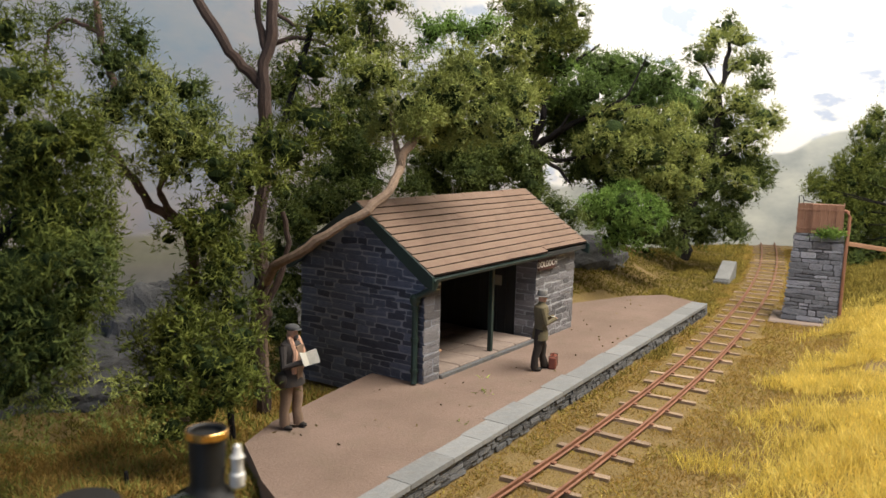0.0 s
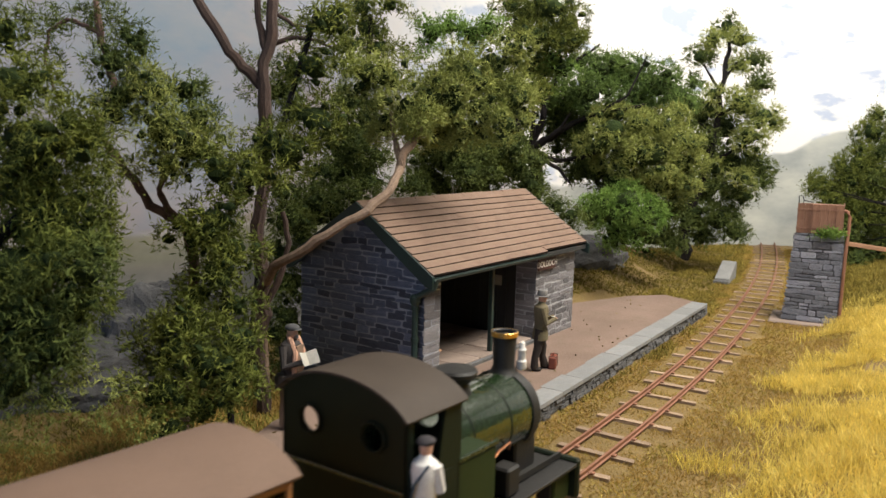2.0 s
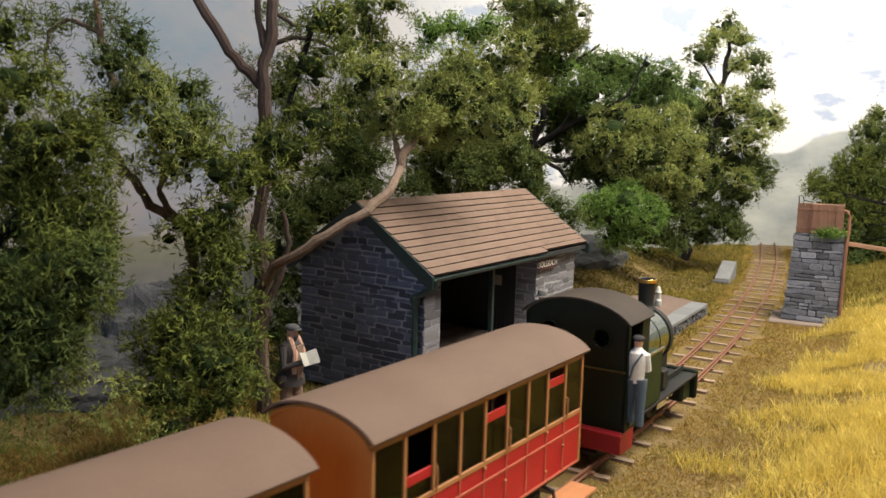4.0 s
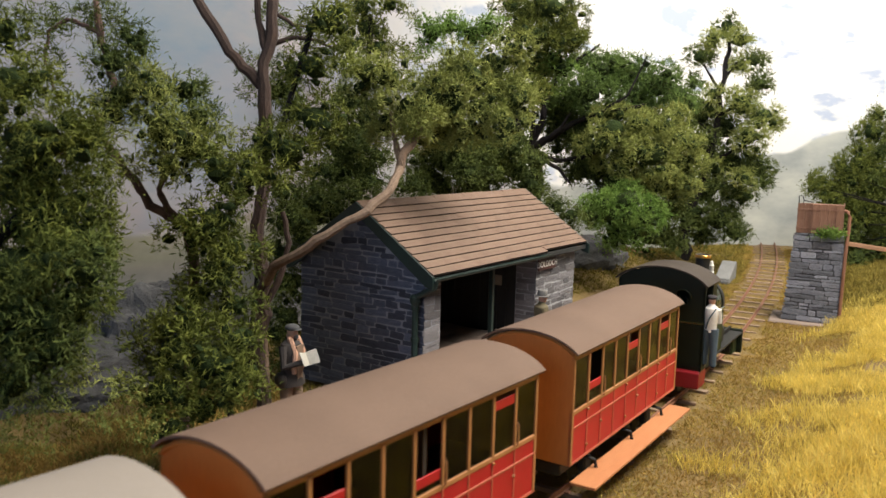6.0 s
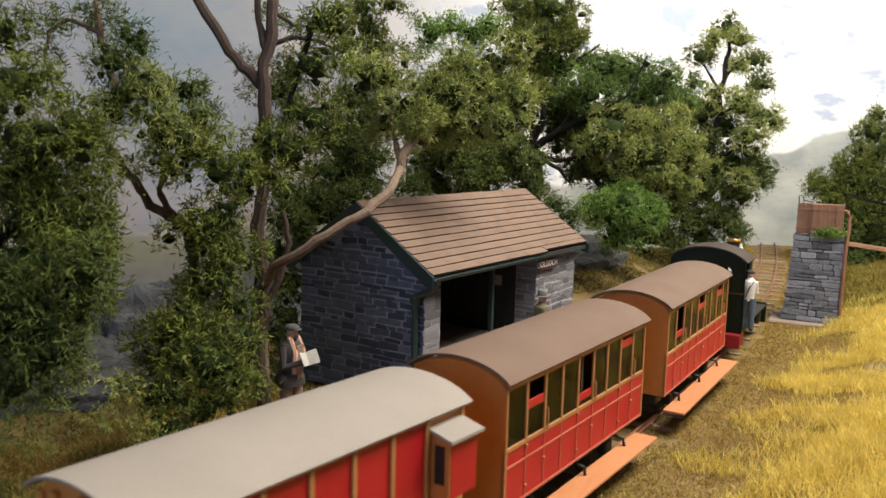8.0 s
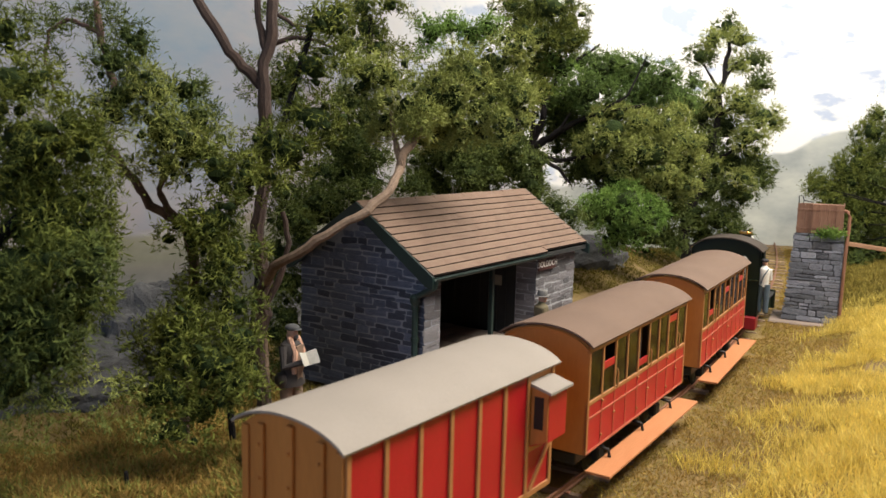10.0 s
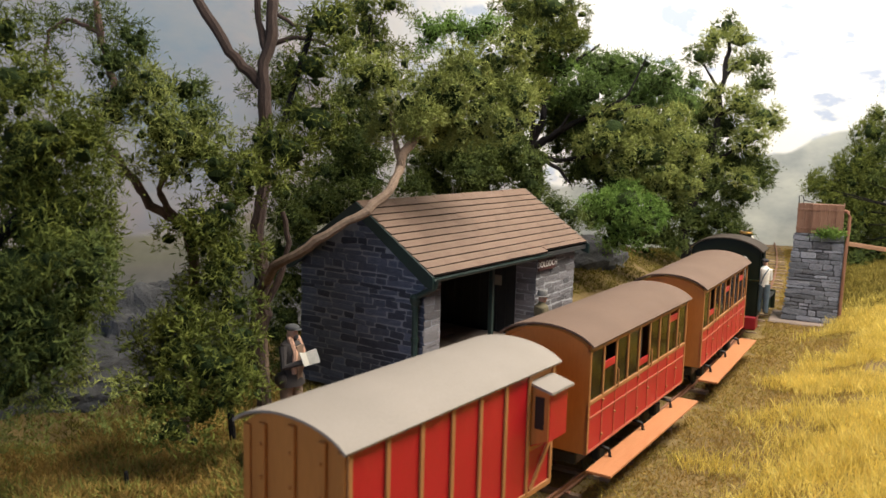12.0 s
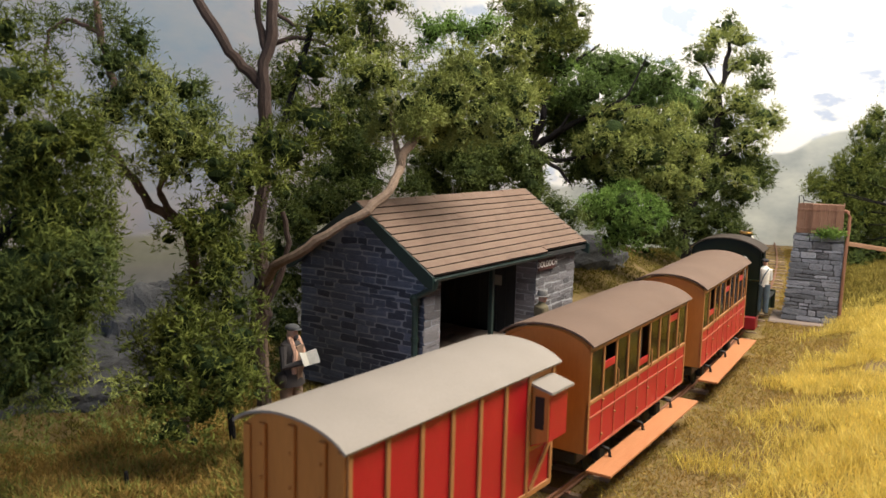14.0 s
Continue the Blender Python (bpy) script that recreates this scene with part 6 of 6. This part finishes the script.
def make_water_tower():
    t = thing("water_tower", at(26.97, 4.83, -0.36, 0, 0, 8.5), "battered grey stone water tower with weathered wooden tank", "water tower")
    # local x away from the platform end, local y to the left; the face looks along -x
    hy, dx, h = 0.84, 1.5, 2.72
    core = bmesh.new()
    low = [(0.05, -hy + 0.05), (dx, -hy + 0.05), (dx, hy - 0.05), (0.05, hy - 0.05)]
    top = [(0.33, -hy + 0.14), (dx - 0.2, -hy + 0.14), (dx - 0.2, hy - 0.22), (0.33, hy - 0.22)]
    a = [core.verts.new((x, y, 0)) for x, y in low]
    b = [core.verts.new((x, y, h)) for x, y in top]
    core.faces.new(a[::-1])
    core.faces.new(b)
    for i in range(4):
        core.faces.new((a[i], a[(i + 1) % 4], b[(i + 1) % 4], b[i]))
    body = part("pillar", core, TOWER_MORTAR, t, "tapering coursed grey stone pillar")
    rng = random.Random(12)

    def course_face(face):
        z = 0.03
        while z < h - 0.06:
            hh = min(rng.uniform(0.09, 0.25), h - z)
            k = (z + hh / 2) / h
            if face == "front":
                u0, u1 = -hy + 0.09 * k, hy - 0.17 * k
            else:
                u0, u1 = 0.28 * k, dx - 0.2 * k
            u = u0
            while u < u1 - 0.02:
                w = rng.uniform(0.2, 0.7)
                if u1 - u - w < 0.18:
                    w = u1 - u
                ob = new("stone", TOWER_STONES[rng.randrange(7)])
                ob.parent = body
                if face == "front":
                    m = at(0.05 + 0.28 * k, u + w / 2, z + hh / 2, 0, 5.9, 0) @ at(0, 0, 0, 0, 0, -90)
                else:
                    m = at(u + w / 2, -hy + 0.05 + 0.09 * k, z + hh / 2, -1.9, 0, 0)
                ob.matrix_basis = m @ at(0, 0.006 + rng.uniform(-0.016, 0.012), 0, 0, rng.uniform(-3.5, 3.5), 0) @ Matrix.Diagonal((w - 0.03, 0.06, hh - 0.028, 1))
                u += w
            z += hh

    course_face("front")
    course_face("side")
    part("plinth", boxed(-0.3, dx + 0.1, -hy - 0.1, hy + 0.35, -0.25, 0.02, 0.04), FLOOR_STONE, t, "sandy base slab")
    tank = part("tank", boxed(0.36, dx - 0.2, -hy + 0.17, hy - 0.24, h + 0.01, h + 0.86, 0.02), TANK_WOOD, t, "weathered red-brown plank water tank")
    n = 6
    y0, y1 = -hy + 0.17, hy - 0.22
    for i in range(n):
        w = (y1 - y0) / n
        part("plank", boxed(0.325, 0.358, y0 + i * w + 0.006, y0 + (i + 1) * w - 0.006, h + 0.0, h + 0.9 + rng.uniform(-0.012, 0.012), 0.006), TANK_WOOD, tank)
    for i in range(5):
        w = (dx - 0.55) / 5
        part("plank", boxed(0.36 + i * w + 0.006, 0.36 + (i + 1) * w - 0.006, y0 - 0.01, y0 + 0.019, h + 0.0, h + 0.9 + rng.uniform(-0.012, 0.012), 0.006), TANK_WOOD, tank)
    for z in (0.12, 0.7):
        part("tank_strap", boxed(0.315, 0.324, y0 - 0.01, y1 + 0.01, h + z, h + z + 0.05, 0.003), TANK_WOOD, tank)
    bm = bmesh.new()
    tube(bm, [(0.5, y0 - 0.03, h + 0.72), (0.45, y0 - 0.12, h + 0.7), (0.42, y0 - 0.17, h + 0.55), (0.36, y0 - 0.17, h + 0.2), (0.2, y0 - 0.14, h - 0.6), (0.02, y0 - 0.12, 0.05)], 0.05, 8)
    part("outlet_pipe", bm, RUST, t, "rust-brown outlet pipe", soft=True)
    trough = part("trough", boxed(-0.11, 0.11, -1.2, 0.0, -0.02, 0.02, 0.006), TROUGH_WOOD, t, "fresh timber filling trough", m=at(0.42, y0 - 0.15, h - 0.28, 6, 0, 4))
    for sx in (-0.11, 0.09):
        part("trough_side", boxed(sx, sx + 0.02, -1.2, 0.0, 0.018, 0.09, 0.004), TROUGH_WOOD, trough)
    bm = bmesh.new()
    tube(bm, [(0.34, y1 - 0.03, h + 0.88), (0.34, y1 - 0.02, h + 1.14), (0.34, y1 - 0.12, h + 1.12), (0.34, y1 - 0.16, h + 1.0), (0.34, y1 - 0.42, h + 0.94)], 0.016, 6)
    tube(bm, [(0.34, y1 - 0.16, h + 0.88), (0.34, y1 - 0.16, h + 1.05)], 0.014, 6)
    part("float_gauge_wire", bm, BLACK_IRON, t)
    r = np.random.default_rng(5)
    p = np.stack([r.normal(0.3, 0.06, 900), r.normal(-0.38, 0.2, 900), h + r.normal(0.02, 0.07, 900)], 1)
    d = r.normal(size=(900, 3)) + np.array([-0.6, 0, 0.5])
    fibres("moss", p, d, 0.12, 0.035, LEAF_BRIGHT, t, r, "bright green moss tuft")


def make_block():
    t = thing("concrete_ramp_block", at(32.65, 9.15, -0.42, 0, 0, 7), "pale concrete block with sloping top beside the track", "concrete block")
    bm = bmesh.new()
    prism(bm, [(0, -0.1), (1.7, -0.1), (1.7, 0.68), (1.6, 0.72), (0, 0.22)], -0.28, 0.28, "y")
    bmesh.ops.bevel(bm, geom=bm.edges[:], offset=0.025, segments=1, affect="EDGES")
    part("block", bm, PALE_CONCRETE, t)
    part("foot", boxed(-0.16, -0.01, -0.26, 0.32, -0.1, 0.14, 0.03), EDGE_WALL, t, "dark rubble foot")


def rock_outcrop(x, y, z, sx, sy, sz, seed, label):
    bm = bmesh.new()
    bmesh.ops.create_icosphere(bm, subdivisions=5, radius=1)
    for v in bm.verts:
        d = v.co.copy()
        k = 1 + 0.22 * noise.noise(d * 1.6 + Vector((seed, 0, 0))) + 0.1 * noise.noise(d * 4 + Vector((0, seed, 0))) + 0.05 * noise.noise(d * 11)
        step = 0.03 * math.sin((d.z * 2 + d.x * 0.7) * 9)
        v.co = Vector((d.x * sx, d.y * sy, d.z * sz)) * (k + step)
    ob = part("rock_outcrop", bm, ROCK)
    ob.matrix_basis = at(x, y, z)
    return tagged(ob, label, "rock", "rock outcrops")


rock_outcrop(29.8, 13.9, -0.5, 4.0, 1.6, 1.6, 3, "rugged dark grey rock outcrop behind the platform")
rock_outcrop(12.4, 16.4, -0.5, 2.3, 1.0, 1.9, 8, "rugged grey rock outcrop at the backscene foot")
rock_outcrop(9.5, 16.2, -0.5, 2.0, 1.0, 1.0, 5, "low grey rock outcrop in the undergrowth")


def make_litter():
    """Fallen leaves and crumbs on the platform."""
    r = np.random.default_rng(21)
    n = 70
    x, y = r.uniform(9.5, 25.5, n), r.uniform(7.9, 10.2, n)
    ok = ~((x > SX0 - 0.2) & (x < SX1 + 0.1) & (y > SY0 - 0.12))
    x, y = x[ok], y[ok]
    d = r.normal(size=(len(x), 3))
    d[:, 2] = np.abs(d[:, 2]) * 0.15
    ob = fibres("leaf_litter", np.stack([x, y, np.full(len(x), 0.012)], 1), d, 0.07, 0.05, material("dead_leaf", (0.06, 0.045, 0.02), (0.2, 0.14, 0.06), 0.5, 0.05, 0.9, bump=0, island=0.4), None, r)
    tagged(ob, "scattered brown fallen leaves on the platform", "leaf litter", kind="stuff")
    for cx, cy, n in ((13.62, 8.25, 12), (14.5, 8.75, 7), (11.9, 7.7, 4)):
        p = np.stack([r.normal(cx, 0.1, n), r.normal(cy, 0.1, n), np.full(n, 0.01)], 1)
        d = r.normal(size=(n, 3))
        d[:, 2] = np.abs(d[:, 2]) * 0.5 + 0.15
        w = fibres("platform_weed", p, d, 0.12, 0.022, LEAF_OLIVE, None, r)
        tagged(w, "small green weed growing through the platform", "weed", "platform weeds")


make_water_tower()
make_block()
make_litter()


def siding_y(x):
    return 3.45 - 0.35 * (x - 29.2)


make_track("siding_track", siding_y, lambda x: -19.3, 29.0, 33.0, "short rusty siding track half hidden in grass", -0.05)


# ---- what moves ----
RAIL_TOP = -0.25
# place of the leading coach's front end along the track, at times
RUN = [(0.0, 0.05), (0.5, 1.14), (1.0, 2.37), (1.5, 3.73), (2.0, 5.12), (2.5, 6.6), (2.8, 7.5), (3.2, 8.82), (4.2, 11.25), (5.3, 13.67), (6.0, 15.2), (6.5, 16.23), (7.0, 17.2), (7.5, 18.22), (8.2, 19.63), (8.7, 20.5), (9.2, 21.12), (9.7, 21.5), (10.2, 21.64), (12.0, 21.64), (14.0, 21.64)]


def on_track(x, lift=0.0, side=0.0, turn=0.0):
    a = radians(track_turn(x))
    return at(x - math.sin(a) * side, track_y(x) + math.cos(a) * side, RAIL_TOP + lift, 0, 0, track_turn(x) + turn)


def motions():
    walk(coach, [(t, on_track(x - 2.4)) for t, x in RUN])
    walk(coach_b, [(t, on_track(x - 5.9 + 0.1 * max(0, min(16.9 - x, 4)) - 2.4)) for t, x in RUN])
    walk(van, [(t, on_track(x - 11.7 + 0.09 * max(0, min(21.64 - x, 6)) - 2.14)) for t, x in RUN])
    walk(loco, [(t, on_track(x + 1.42, 0, 0.08)) for t, x in RUN])
    walk(driver, [(t, on_track(x + 1.58, 0.7, -0.93, 12)) for t, x in RUN])


motions()
